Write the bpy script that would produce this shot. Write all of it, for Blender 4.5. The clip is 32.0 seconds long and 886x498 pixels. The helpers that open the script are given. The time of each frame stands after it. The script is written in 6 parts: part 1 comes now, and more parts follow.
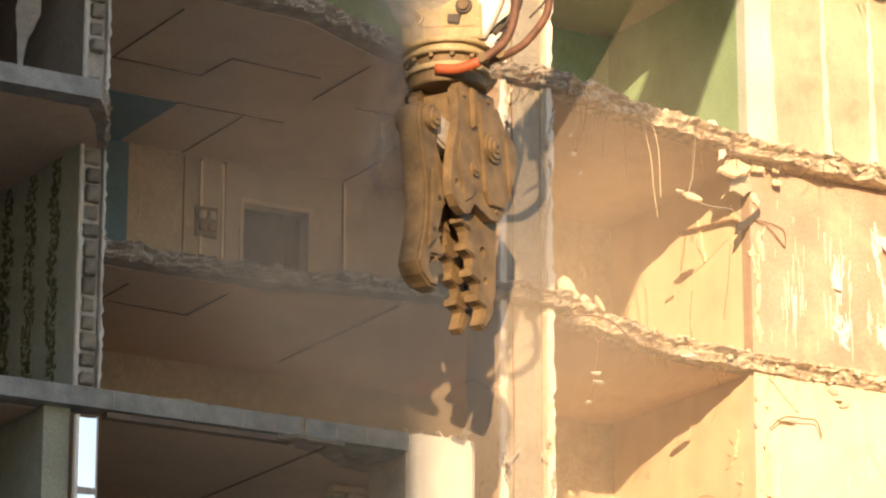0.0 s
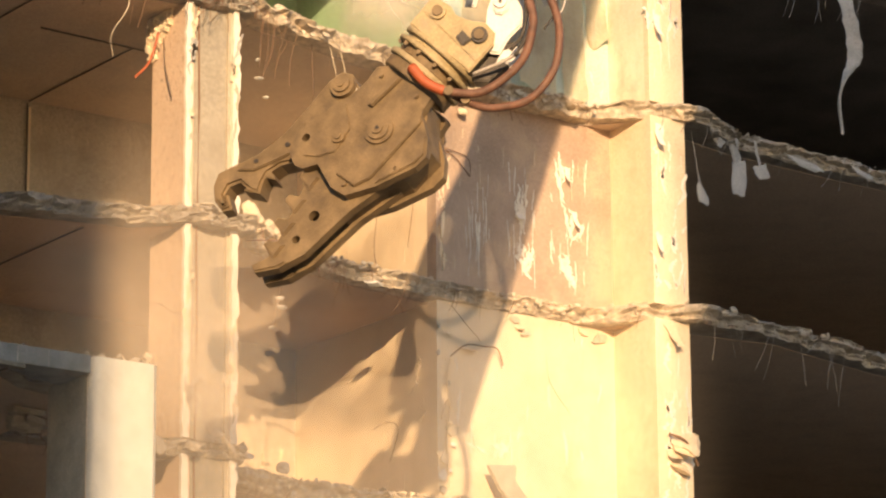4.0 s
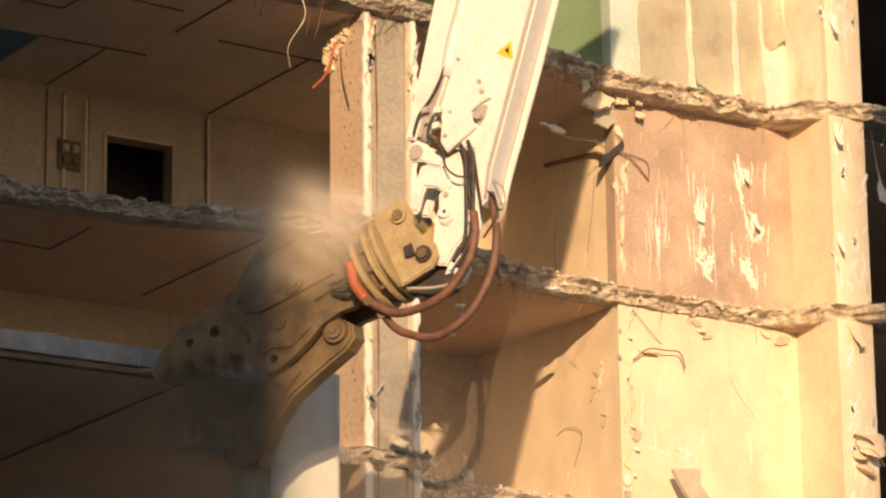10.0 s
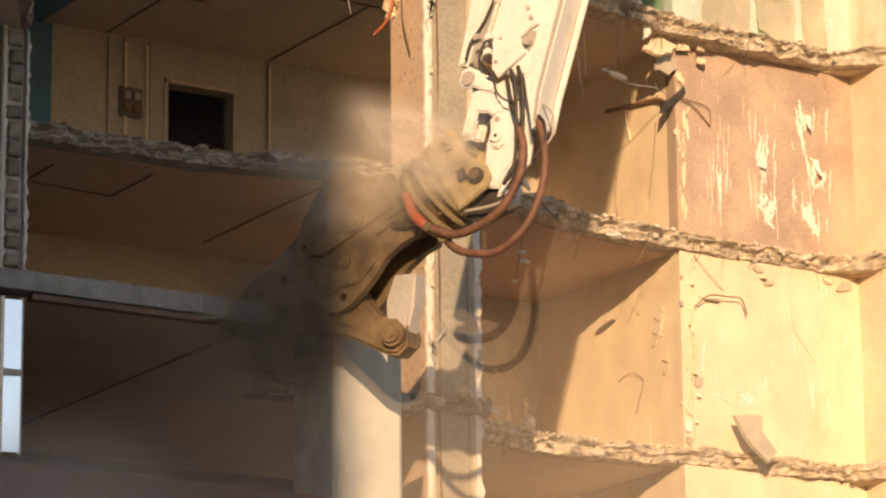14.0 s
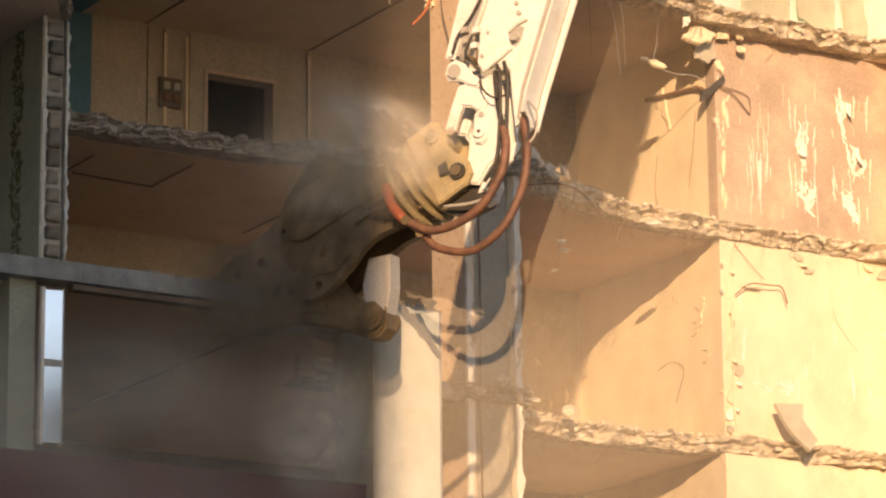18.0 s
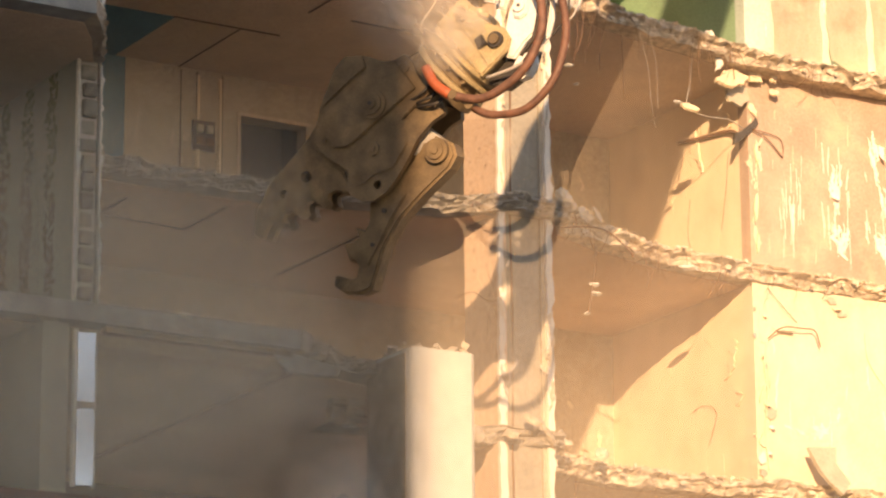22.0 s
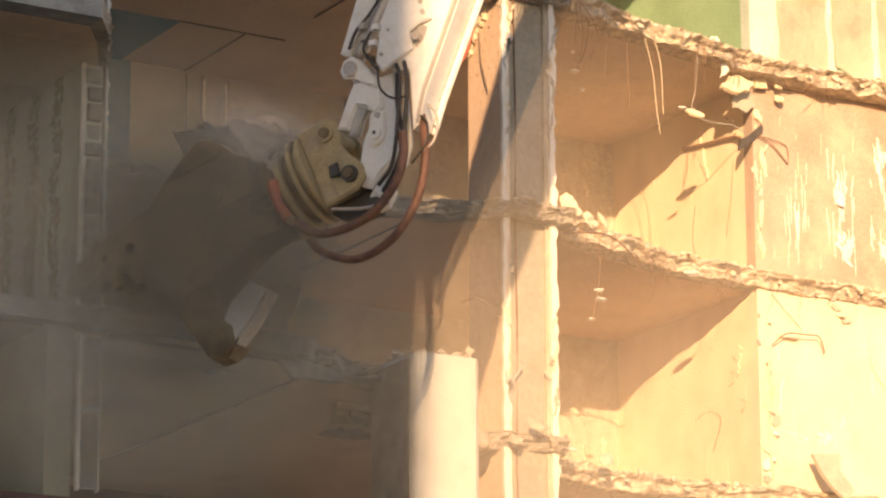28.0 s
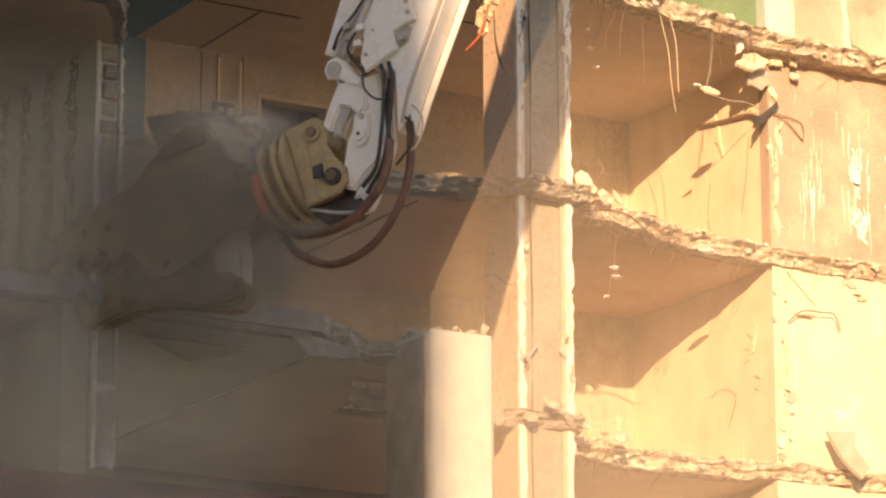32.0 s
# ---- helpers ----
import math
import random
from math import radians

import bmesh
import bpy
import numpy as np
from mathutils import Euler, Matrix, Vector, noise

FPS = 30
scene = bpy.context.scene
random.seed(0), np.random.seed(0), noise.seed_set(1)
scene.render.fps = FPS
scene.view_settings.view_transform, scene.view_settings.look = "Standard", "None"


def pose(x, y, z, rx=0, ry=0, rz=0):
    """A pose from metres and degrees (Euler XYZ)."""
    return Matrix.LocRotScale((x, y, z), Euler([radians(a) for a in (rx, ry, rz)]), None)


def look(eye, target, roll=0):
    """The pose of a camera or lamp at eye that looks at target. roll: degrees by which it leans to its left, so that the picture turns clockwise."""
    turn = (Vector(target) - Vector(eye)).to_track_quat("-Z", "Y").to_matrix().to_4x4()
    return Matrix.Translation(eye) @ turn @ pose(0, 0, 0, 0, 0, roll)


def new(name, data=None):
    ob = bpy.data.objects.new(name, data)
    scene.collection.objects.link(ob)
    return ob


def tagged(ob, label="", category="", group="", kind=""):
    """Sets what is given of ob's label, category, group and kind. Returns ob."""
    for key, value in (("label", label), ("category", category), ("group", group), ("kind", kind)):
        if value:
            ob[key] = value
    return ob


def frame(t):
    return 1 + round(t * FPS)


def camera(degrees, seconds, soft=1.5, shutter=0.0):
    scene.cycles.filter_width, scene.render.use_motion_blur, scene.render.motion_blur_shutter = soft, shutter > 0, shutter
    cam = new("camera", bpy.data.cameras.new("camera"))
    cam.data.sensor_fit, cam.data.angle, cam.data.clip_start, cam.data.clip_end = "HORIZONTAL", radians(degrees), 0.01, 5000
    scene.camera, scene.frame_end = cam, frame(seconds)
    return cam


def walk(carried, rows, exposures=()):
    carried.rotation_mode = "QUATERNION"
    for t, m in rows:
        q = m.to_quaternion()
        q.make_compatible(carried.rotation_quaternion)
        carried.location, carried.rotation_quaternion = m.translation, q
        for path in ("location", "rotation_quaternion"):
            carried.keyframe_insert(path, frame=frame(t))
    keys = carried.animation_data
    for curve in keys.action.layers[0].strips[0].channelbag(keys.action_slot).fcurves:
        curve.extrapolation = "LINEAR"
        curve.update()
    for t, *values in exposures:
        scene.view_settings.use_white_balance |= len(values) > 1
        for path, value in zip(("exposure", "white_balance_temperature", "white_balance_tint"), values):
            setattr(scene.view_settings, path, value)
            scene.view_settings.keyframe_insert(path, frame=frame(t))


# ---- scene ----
# the lens and the hand-held turn of the camera, which stands on the ground
cam = camera(14.25, 32.0, soft=2.3)
EYE = (0.0, 0.0, 1.6)
TURNS = [  # seconds, heading, tilt, roll in degrees
    (0, 30.683, 16.679, 0.04), (0.5, 30.426, 16.192, 0.22), (1, 30.929, 15.972, 0.23), (1.5, 32.549, 16.312, 0.80), (2, 33.585, 16.445, 1.02),
    (2.5, 34.860, 16.847, 0.88), (3, 36.142, 16.184, 0.04), (3.5, 36.280, 15.677, -0.27), (5.5, 34.788, 15.368, -0.70), (6, 34.063, 15.515, -0.56),
    (6.5, 33.211, 15.675, -0.80), (7, 33.277, 15.670, -0.51), (7.5, 33.020, 15.799, -0.39), (8, 33.098, 15.866, -0.21), (8.5, 32.979, 15.736, -0.54),
    (9, 32.863, 15.536, -0.38), (9.5, 32.901, 15.554, -0.22), (10, 32.959, 15.582, -0.73), (10.5, 32.841, 15.455, -0.68), (11, 32.577, 15.216, -0.45),
    (11.5, 32.391, 15.149, -0.54), (12, 32.270, 15.031, -0.44), (12.5, 32.191, 15.073, -0.58), (13, 32.064, 14.881, -0.35), (13.5, 32.073, 14.701, -0.42),
    (14, 31.925, 14.730, -0.55), (14.5, 31.938, 14.525, -0.44), (16.5, 31.308, 14.602, -0.79), (17, 31.370, 14.470, -0.76), (17.5, 31.277, 14.552, -0.46),
    (18, 31.256, 14.565, -0.57), (18.5, 31.153, 14.809, -0.77), (19, 31.155, 14.596, -0.55), (19.5, 30.978, 14.847, -0.60), (20, 30.919, 15.032, -0.58),
    (20.5, 30.773, 15.014, -0.48), (21, 30.763, 15.089, -0.41), (21.5, 30.681, 15.266, -0.51), (22, 30.715, 15.263, -0.37), (22.5, 30.652, 15.404, -0.50),
    (23, 30.671, 15.348, -0.20), (23.5, 30.515, 15.578, -0.17), (24, 30.508, 15.530, -0.35), (24.5, 30.465, 15.426, -0.19), (25, 30.449, 15.351, -0.42),
    (25.5, 30.366, 15.424, -0.63), (27.5, 30.553, 15.342, -0.24), (28, 30.636, 15.348, -0.17), (28.5, 30.591, 15.359, 0.07), (29, 30.463, 15.502, -0.08),
    (29.5, 30.613, 15.357, -0.28), (30, 30.448, 15.335, -0.05), (30.5, 30.527, 15.254, 0.15), (31, 30.464, 15.076, -0.24), (31.5, 30.379, 14.995, 0.13),
    (32, 30.382, 14.986, -0.11),
]


def aim(heading, tilt, roll):
    return pose(*EYE, 90 + tilt, 0, -heading) @ pose(0, 0, 0, 0, 0, roll)


walk(cam, [(t, aim(a, b, c)) for t, a, b, c in TURNS],
     exposures=[(0, 0.8, 7250, 18), (1, 0.72, 7200, 18), (2, 0.58, 7250, 18), (3, 0.48, 7250, 18), (7, 0.42, 7250, 20), (9, 0.2, 7200, 21), (13, 0.12, 7250, 21), (19, 0.38, 7250, 22), (23, 0.7, 7600, 25), (28, 0.75, 7650, 25), (32, 0.7, 7600, 25)])

# ---- light ----
SUN = Vector((0.605, 1.0, -0.25)).normalized()
world = bpy.data.worlds.new("world")
scene.world = world
world.use_nodes = True
wn = world.node_tree
sky = wn.nodes.new("ShaderNodeTexSky")
sky.sky_type = "NISHITA"
sky.sun_disc = False
sky.sun_elevation = math.asin(-SUN.z)
sky.sun_rotation = math.atan2(-SUN.x, -SUN.y)
sky.dust_density = 0.8
sky.ozone_density = 2.0
wn.links.new(sky.outputs[0], wn.nodes["Background"].inputs[0])
wn.nodes["Background"].inputs[1].default_value = 0.15
sun_data = bpy.data.lights.new("sun", "SUN")
sun_data.energy, sun_data.angle, sun_data.color = 5.0, radians(0.55), (1.0, 0.725, 0.435)
sun = new("sun", sun_data)
sun.matrix_world = look((-20, -30, 40), Vector((-20, -30, 40)) + SUN)

# ---- materials ----
def material(name, base, rough=0.85, metal=0.0, spread=0.25, scale=3.0, fine=40.0, bump=0.3, stain=None, stain_amount=0.5, stain_scale=1.2, vary=0.0, streak=0.00):
    """Base colour with broad and fine mottling, stains of a second colour, and a fine relief."""
    m = bpy.data.materials.new(name)
    m.use_nodes = True
    n, l = m.node_tree.nodes, m.node_tree.links
    bsdf = n["Principled BSDF"]
    bsdf.inputs["Roughness"].default_value = rough
    bsdf.inputs["Metallic"].default_value = metal
    co = n.new("ShaderNodeTexCoord")
    big = n.new("ShaderNodeTexNoise")
    big.inputs["Scale"].default_value, big.inputs["Detail"].default_value = scale, 6
    small = n.new("ShaderNodeTexNoise")
    small.inputs["Scale"].default_value, small.inputs["Detail"].default_value = fine, 4
    l.new(co.outputs["Object"], big.inputs["Vector"])
    l.new(co.outputs["Object"], small.inputs["Vector"])
    ramp = n.new("ShaderNodeValToRGB")
    ramp.color_ramp.elements[0].position, ramp.color_ramp.elements[1].position = 0.3, 0.7
    ramp.color_ramp.elements[0].color = (*[c * (1 - spread) for c in base], 1)
    ramp.color_ramp.elements[1].color = (*[min(1, c * (1 + spread)) for c in base], 1)
    l.new(big.outputs["Fac"], ramp.inputs["Fac"])
    out = ramp.outputs["Color"]
    mix = n.new("ShaderNodeMix")
    mix.data_type, mix.blend_type = "RGBA", "OVERLAY"
    mix.inputs["Factor"].default_value = 0.35
    l.new(out, mix.inputs["A"])
    l.new(small.outputs["Fac"], mix.inputs["B"])
    out = mix.outputs["Result"]
    if stain:
        sn = n.new("ShaderNodeTexNoise")
        sn.inputs["Scale"].default_value, sn.inputs["Detail"].default_value, sn.inputs["Roughness"].default_value = stain_scale, 8, 0.65
        l.new(co.outputs["Object"], sn.inputs["Vector"])
        sr = n.new("ShaderNodeValToRGB")
        sr.color_ramp.elements[0].position, sr.color_ramp.elements[1].position = 0.52, 0.68
        sr.color_ramp.elements[1].color = (stain_amount,) * 3 + (1,)
        sr.color_ramp.elements[0].color = (0, 0, 0, 1)
        l.new(sn.outputs["Fac"], sr.inputs["Fac"])
        m2 = n.new("ShaderNodeMix")
        m2.data_type = "RGBA"
        l.new(sr.outputs["Color"], m2.inputs["Factor"])
        l.new(out, m2.inputs["A"])
        m2.inputs["B"].default_value = (*stain, 1)
        out = m2.outputs["Result"]
    if streak:
        # upright runs of dirt
        mp = n.new("ShaderNodeMapping")
        mp.inputs["Scale"].default_value = (2.2, 2.2, 0.7)
        l.new(co.outputs["Object"], mp.inputs["Vector"])
        run_ = n.new("ShaderNodeTexNoise")
        run_.inputs["Scale"].default_value, run_.inputs["Detail"].default_value, run_.inputs["Roughness"].default_value = 1.6, 7, 0.6
        l.new(mp.outputs["Vector"], run_.inputs["Vector"])
        rr = n.new("ShaderNodeMapRange")
        rr.inputs["From Min"].default_value, rr.inputs["From Max"].default_value = 0.45, 0.75
        rr.inputs["To Max"].default_value = streak
        l.new(run_.outputs["Fac"], rr.inputs["Value"])
        m3 = n.new("ShaderNodeMix")
        m3.data_type, m3.blend_type = "RGBA", "MULTIPLY"
        l.new(rr.outputs["Result"], m3.inputs["Factor"])
        l.new(out, m3.inputs["A"])
        m3.inputs["B"].default_value = (0.70, 0.63, 0.54, 1)
        out = m3.outputs["Result"]
    if vary:
        info = n.new("ShaderNodeObjectInfo")
        hs = n.new("ShaderNodeHueSaturation")
        mp = n.new("ShaderNodeMapRange")
        mp.inputs["To Min"].default_value, mp.inputs["To Max"].default_value = 1 - vary, 1 + vary
        l.new(info.outputs["Random"], mp.inputs["Value"])
        l.new(mp.outputs["Result"], hs.inputs["Value"])
        l.new(out, hs.inputs["Color"])
        out = hs.outputs["Color"]
    l.new(out, bsdf.inputs["Base Color"])
    if bump:
        add = n.new("ShaderNodeMath")
        l.new(big.outputs["Fac"], add.inputs[0])
        l.new(small.outputs["Fac"], add.inputs[1])
        bp = n.new("ShaderNodeBump")
        bp.inputs["Strength"].default_value, bp.inputs["Distance"].default_value = bump, 0.02
        l.new(add.outputs[0], bp.inputs["Height"])
        l.new(bp.outputs["Normal"], bsdf.inputs["Normal"])
    return m


CONCRETE = material("concrete", (0.34, 0.31, 0.255), spread=0.3, scale=5, fine=45, bump=1.0, stain=(0.2, 0.17, 0.14))
BEAM = material("beam_concrete", (0.27, 0.29, 0.285), spread=0.3, scale=4, fine=70, bump=0.4, stain=(0.17, 0.17, 0.16), streak=0.35)
# paler copies of concrete and rubble, with the sunlight in their colour
CONCRETE_SUNLIT = material("sunlit_slab_crust", (0.60, 0.51, 0.38), spread=0.4, scale=9, fine=60, bump=1.0, stain=(0.26, 0.21, 0.16), stain_scale=5)
RUBBLE_SUNLIT = material("sunlit_rubble", (0.64, 0.56, 0.43), spread=0.3, scale=6, fine=50, bump=0.8, vary=0.2)
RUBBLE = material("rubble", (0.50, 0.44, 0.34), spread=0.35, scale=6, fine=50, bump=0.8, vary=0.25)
CEILING = material("old_ceiling_paint", (0.61, 0.49, 0.37), spread=0.12, scale=1.2, fine=25, bump=0.15, stain=(0.40, 0.33, 0.26))
BEIGE = material("beige_wall_paint", (0.48, 0.415, 0.31), spread=0.12, scale=1.2, fine=30, bump=0.2, stain=(0.34, 0.27, 0.19), stain_amount=0.6, streak=0.35)
CREAM = material("cream_plaster", (0.77, 0.65, 0.465), spread=0.1, scale=1.5, fine=30, bump=0.3, stain=(0.62, 0.47, 0.29), stain_amount=0.5, streak=0.25)
OCHRE = material("ochre_wall_paint", (0.80, 0.66, 0.455), spread=0.08, scale=1.5, fine=30, bump=0.2, stain=(0.66, 0.50, 0.31), stain_amount=0.5, streak=0.2)
SALMON = material("salmon_wall_paint", (0.45, 0.335, 0.25), spread=0.16, scale=1.6, fine=30, bump=0.2, stain=(0.62, 0.47, 0.32), stain_amount=0.75, streak=0.24)
PALEBLUE = material("pale_blue_green_paint", (0.50, 0.60, 0.53), spread=0.1, scale=1.5, fine=30, bump=0.25, stain=(0.70, 0.62, 0.45), stain_amount=0.8, streak=0.28)
PALECREAM = material("cream_old_wallpaper", (0.80, 0.75, 0.58), spread=0.1, scale=1.5, fine=30, bump=0.25, stain=(0.55, 0.46, 0.30), stain_amount=0.6, streak=0.35)
GREEN = material("green_wall_paint", (0.27, 0.43, 0.26), spread=0.14, scale=1.5, fine=30, bump=0.2)
TEAL = material("teal_wall_paint", (0.10, 0.22, 0.29), spread=0.15, scale=1.5, fine=30, bump=0.2)
# wall colour that carries the shade of deep, unlit rooms
SHADEWALL = material("shade_dark_wall", (0.17, 0.15, 0.13), spread=0.3, scale=1.0, fine=20, bump=0.3)
WHITE = material("flaked_white", (0.80, 0.76, 0.66), spread=0.08, scale=5, fine=60, bump=0.3)
PAPER = material("patterned_wallpaper", (0.33, 0.35, 0.28), spread=0.1, scale=2, fine=30, bump=0.1)
MOTIF = material("wallpaper_motif", (0.13, 0.14, 0.06), spread=0.3, scale=20, fine=60, bump=0.0)
BLOCK = material("slag_block", (0.22, 0.205, 0.165), spread=0.3, scale=8, fine=60, bump=0.8, vary=0.3)
MORTAR = material("old_mortar", (0.42, 0.40, 0.36), spread=0.2, scale=8, fine=60, bump=0.8)
MAROON = material("maroon_panel", (0.12, 0.05, 0.05), spread=0.2, scale=3, fine=30, bump=0.2)
SHAFT = material("grey_plaster", (0.48, 0.43, 0.33), spread=0.15, scale=3, fine=40, bump=0.4, stain=(0.30, 0.26, 0.19))
PILLAR = material("pillar_paint", (0.60, 0.62, 0.57), spread=0.08, scale=3, fine=40, bump=0.2, stain=(0.50, 0.47, 0.40), stain_amount=0.6, streak=0.21)
WIRE = material("dark_conduit", (0.13, 0.095, 0.068), rough=0.6, bump=0)
REBAR = material("rusty_rebar", (0.20, 0.11, 0.06), rough=0.8, bump=0.2)
GROUND = material("trodden_earth", (0.22, 0.19, 0.15), spread=0.3, scale=0.4, fine=8, bump=0.5)
FACADE = material("rendered_facade", (0.5, 0.46, 0.40), spread=0.1, scale=0.5, fine=10, bump=0.2)
ARMWHITE = material("white_machine_paint", (0.78, 0.76, 0.70), rough=0.45, spread=0.05, scale=3, fine=30, bump=0.05, stain=(0.55, 0.48, 0.38), stain_amount=0.5, stain_scale=3)
YELLOW = material("dusty_yellow_paint", (0.40, 0.315, 0.17), rough=0.6, spread=0.15, scale=5, fine=40, bump=0.15, stain=(0.35, 0.275, 0.18), stain_amount=0.9, stain_scale=3)
STEEL = material("dusty_worn_steel", (0.195, 0.136, 0.07), rough=0.6, metal=0.15, spread=0.35, scale=4, fine=60, bump=0.35, stain=(0.09, 0.066, 0.042), stain_amount=0.6, stain_scale=3)
DARKSTEEL = material("dark_greasy_steel", (0.07, 0.06, 0.05), rough=0.5, metal=0.4, spread=0.3, scale=6, fine=50, bump=0.2)
BRIGHT = material("polished_rod", (0.52, 0.48, 0.42), rough=0.45, metal=0.2, spread=0.05, bump=0)
HOSE = material("orange_hose", (0.15, 0.073, 0.045), rough=0.6, spread=0.4, scale=8, fine=50, bump=0.3, stain=(0.21, 0.085, 0.045), stain_amount=0.6, stain_scale=5)
RUBBER = material("black_rubber", (0.045, 0.038, 0.03), rough=0.6, spread=0.3, scale=10, bump=0.1)
SIGN = material("warning_yellow", (0.85, 0.55, 0.03), rough=0.5, spread=0.05, bump=0)
RAG = material("pale_cloth", (0.42, 0.42, 0.40), spread=0.15, scale=6, fine=40, bump=0.4)
# shade of the unlit rooms, put into the colour of their surfaces
ROOMSHADE = material("room_shade_dark", (0.17, 0.15, 0.125), spread=0.35, scale=0.8, fine=20, bump=0.3)


def dust_material(name, colour, density, scale, thin=0.25):
    """Thin airborne dust: scatters light where a drifting noise is dense, thinning out to nothing at the rim of its sheet."""
    m = bpy.data.materials.new(name)
    m.use_nodes = True
    n, l = m.node_tree.nodes, m.node_tree.links
    out = n["Material Output"]
    n.remove(n["Principled BSDF"])
    co = n.new("ShaderNodeTexCoord")
    info = n.new("ShaderNodeObjectInfo")
    shift = n.new("ShaderNodeVectorMath")
    shift.operation = "MULTIPLY_ADD"
    l.new(info.outputs["Random"], shift.inputs[0])
    shift.inputs[1].default_value = (31.0, 17.0, 23.0)
    l.new(co.outputs["Object"], shift.inputs[2])
    tex = n.new("ShaderNodeTexNoise")
    tex.inputs["Scale"].default_value, tex.inputs["Detail"].default_value, tex.inputs["Roughness"].default_value = scale, 4, 0.5
    l.new(shift.outputs[0], tex.inputs["Vector"])
    ramp = n.new("ShaderNodeMapRange")
    ramp.interpolation_type = "SMOOTHSTEP"
    ramp.inputs["From Min"].default_value, ramp.inputs["From Max"].default_value = 0.25, 0.75
    ramp.inputs["To Min"].default_value, ramp.inputs["To Max"].default_value = thin, 1.0
    l.new(tex.outputs["Fac"], ramp.inputs["Value"])
    length = n.new("ShaderNodeVectorMath")
    length.operation = "LENGTH"
    flat = n.new("ShaderNodeVectorMath")
    flat.operation = "MULTIPLY"
    flat.inputs[1].default_value = (1, 1, 0)
    l.new(co.outputs["Object"], flat.inputs[0])
    l.new(flat.outputs[0], length.inputs[0])
    rim = n.new("ShaderNodeMapRange")
    rim.interpolation_type = "SMOOTHERSTEP"
    rim.inputs["From Min"].default_value, rim.inputs["From Max"].default_value = 1.0, 0.15
    l.new(length.outputs["Value"], rim.inputs["Value"])
    mul = n.new("ShaderNodeMath")
    mul.operation = "MULTIPLY"
    l.new(ramp.outputs["Result"], mul.inputs[0])
    l.new(rim.outputs["Result"], mul.inputs[1])
    mul2 = n.new("ShaderNodeMath")
    mul2.operation = "MULTIPLY"
    mul2.inputs[1].default_value = density
    l.new(mul.outputs[0], mul2.inputs[0])
    diff = n.new("ShaderNodeBsdfDiffuse")
    diff.inputs["Color"].default_value = (*colour, 1)
    clear = n.new("ShaderNodeBsdfTransparent")
    mix = n.new("ShaderNodeMixShader")
    l.new(mul2.outputs[0], mix.inputs["Fac"])
    l.new(clear.outputs[0], mix.inputs[1])
    l.new(diff.outputs[0], mix.inputs[2])
    l.new(mix.outputs[0], out.inputs["Surface"])
    return m


DUST_THIN = dust_material("thin_dust", (0.68, 0.58, 0.45), 0.3, 0.8)
MIRROR = material("mirror_pane_metal", (0.86, 0.92, 0.95), rough=0.12, metal=1.0, spread=0.03, bump=0.02)
# grey fittings, and shade painted on the white arm
ARMGREY_SHADE = material("grey_paint_and_shade", (0.42, 0.38, 0.33), rough=0.5, spread=0.08, scale=3, bump=0.05)
DUST_VEIL = dust_material("dust_veil", (0.66, 0.54, 0.40), 0.36, 1.1)
DUST_GREY = dust_material("grey_concrete_dust", (0.64, 0.60, 0.52), 0.50, 1.0)
DUST_FAINT = dust_material("faint_grey_dust", (0.64, 0.58, 0.45), 0.34, 0.8, 0.45)
DUST_PUFF = dust_material("trailing_dust", (0.62, 0.53, 0.40), 0.36, 1.6, 0.2)
DUST_THICK = dust_material("thick_dust", (0.58, 0.52, 0.44), 0.62, 2.2)
# dust with the shade round the crusher put into its colour
DUST_SHADE_DARK = dust_material("shade_dark_dust", (0.10, 0.084, 0.062), 0.72, 1.5, 0.4)
DUST_SHADE_GREY = dust_material("shade_grey_dust", (0.20, 0.178, 0.138), 0.66, 1.3, 0.5)
TANCEILING = material("tan_ceiling_paint", (0.58, 0.41, 0.28), spread=0.12, scale=1.2, fine=25, bump=0.15, stain=(0.42, 0.30, 0.21))


# ---- mesh tools ----
def part(name, bm, mat, parent=None, label="", smooth=False):
    """Links a bmesh as one mesh object, under a thing or a part where a parent is given."""
    me = bpy.data.meshes.new(name)
    bm.to_mesh(me)
    bm.free()
    me.materials.append(mat)
    if smooth:
        me.shade_smooth()
    ob = new(name, me)
    if parent:
        ob.parent = parent
    if label:
        tagged(ob, label)
    return ob


def box(bm, x0, x1, y0, y1, z0, z1, bevel=0.0):
    r = bmesh.ops.create_cube(bm, size=1.0)
    for v in r["verts"]:
        v.co = Vector(((x0 + x1) / 2 + v.co.x * (x1 - x0), (y0 + y1) / 2 + v.co.y * (y1 - y0), (z0 + z1) / 2 + v.co.z * (z1 - z0)))
    if bevel:
        bmesh.ops.bevel(bm, geom=list({e for v in r["verts"] for e in v.link_edges}), offset=bevel, segments=2, affect="EDGES")
    return bm


def boxed(x0, x1, y0, y1, z0, z1, bevel=0.0):
    return box(bmesh.new(), x0, x1, y0, y1, z0, z1, bevel)


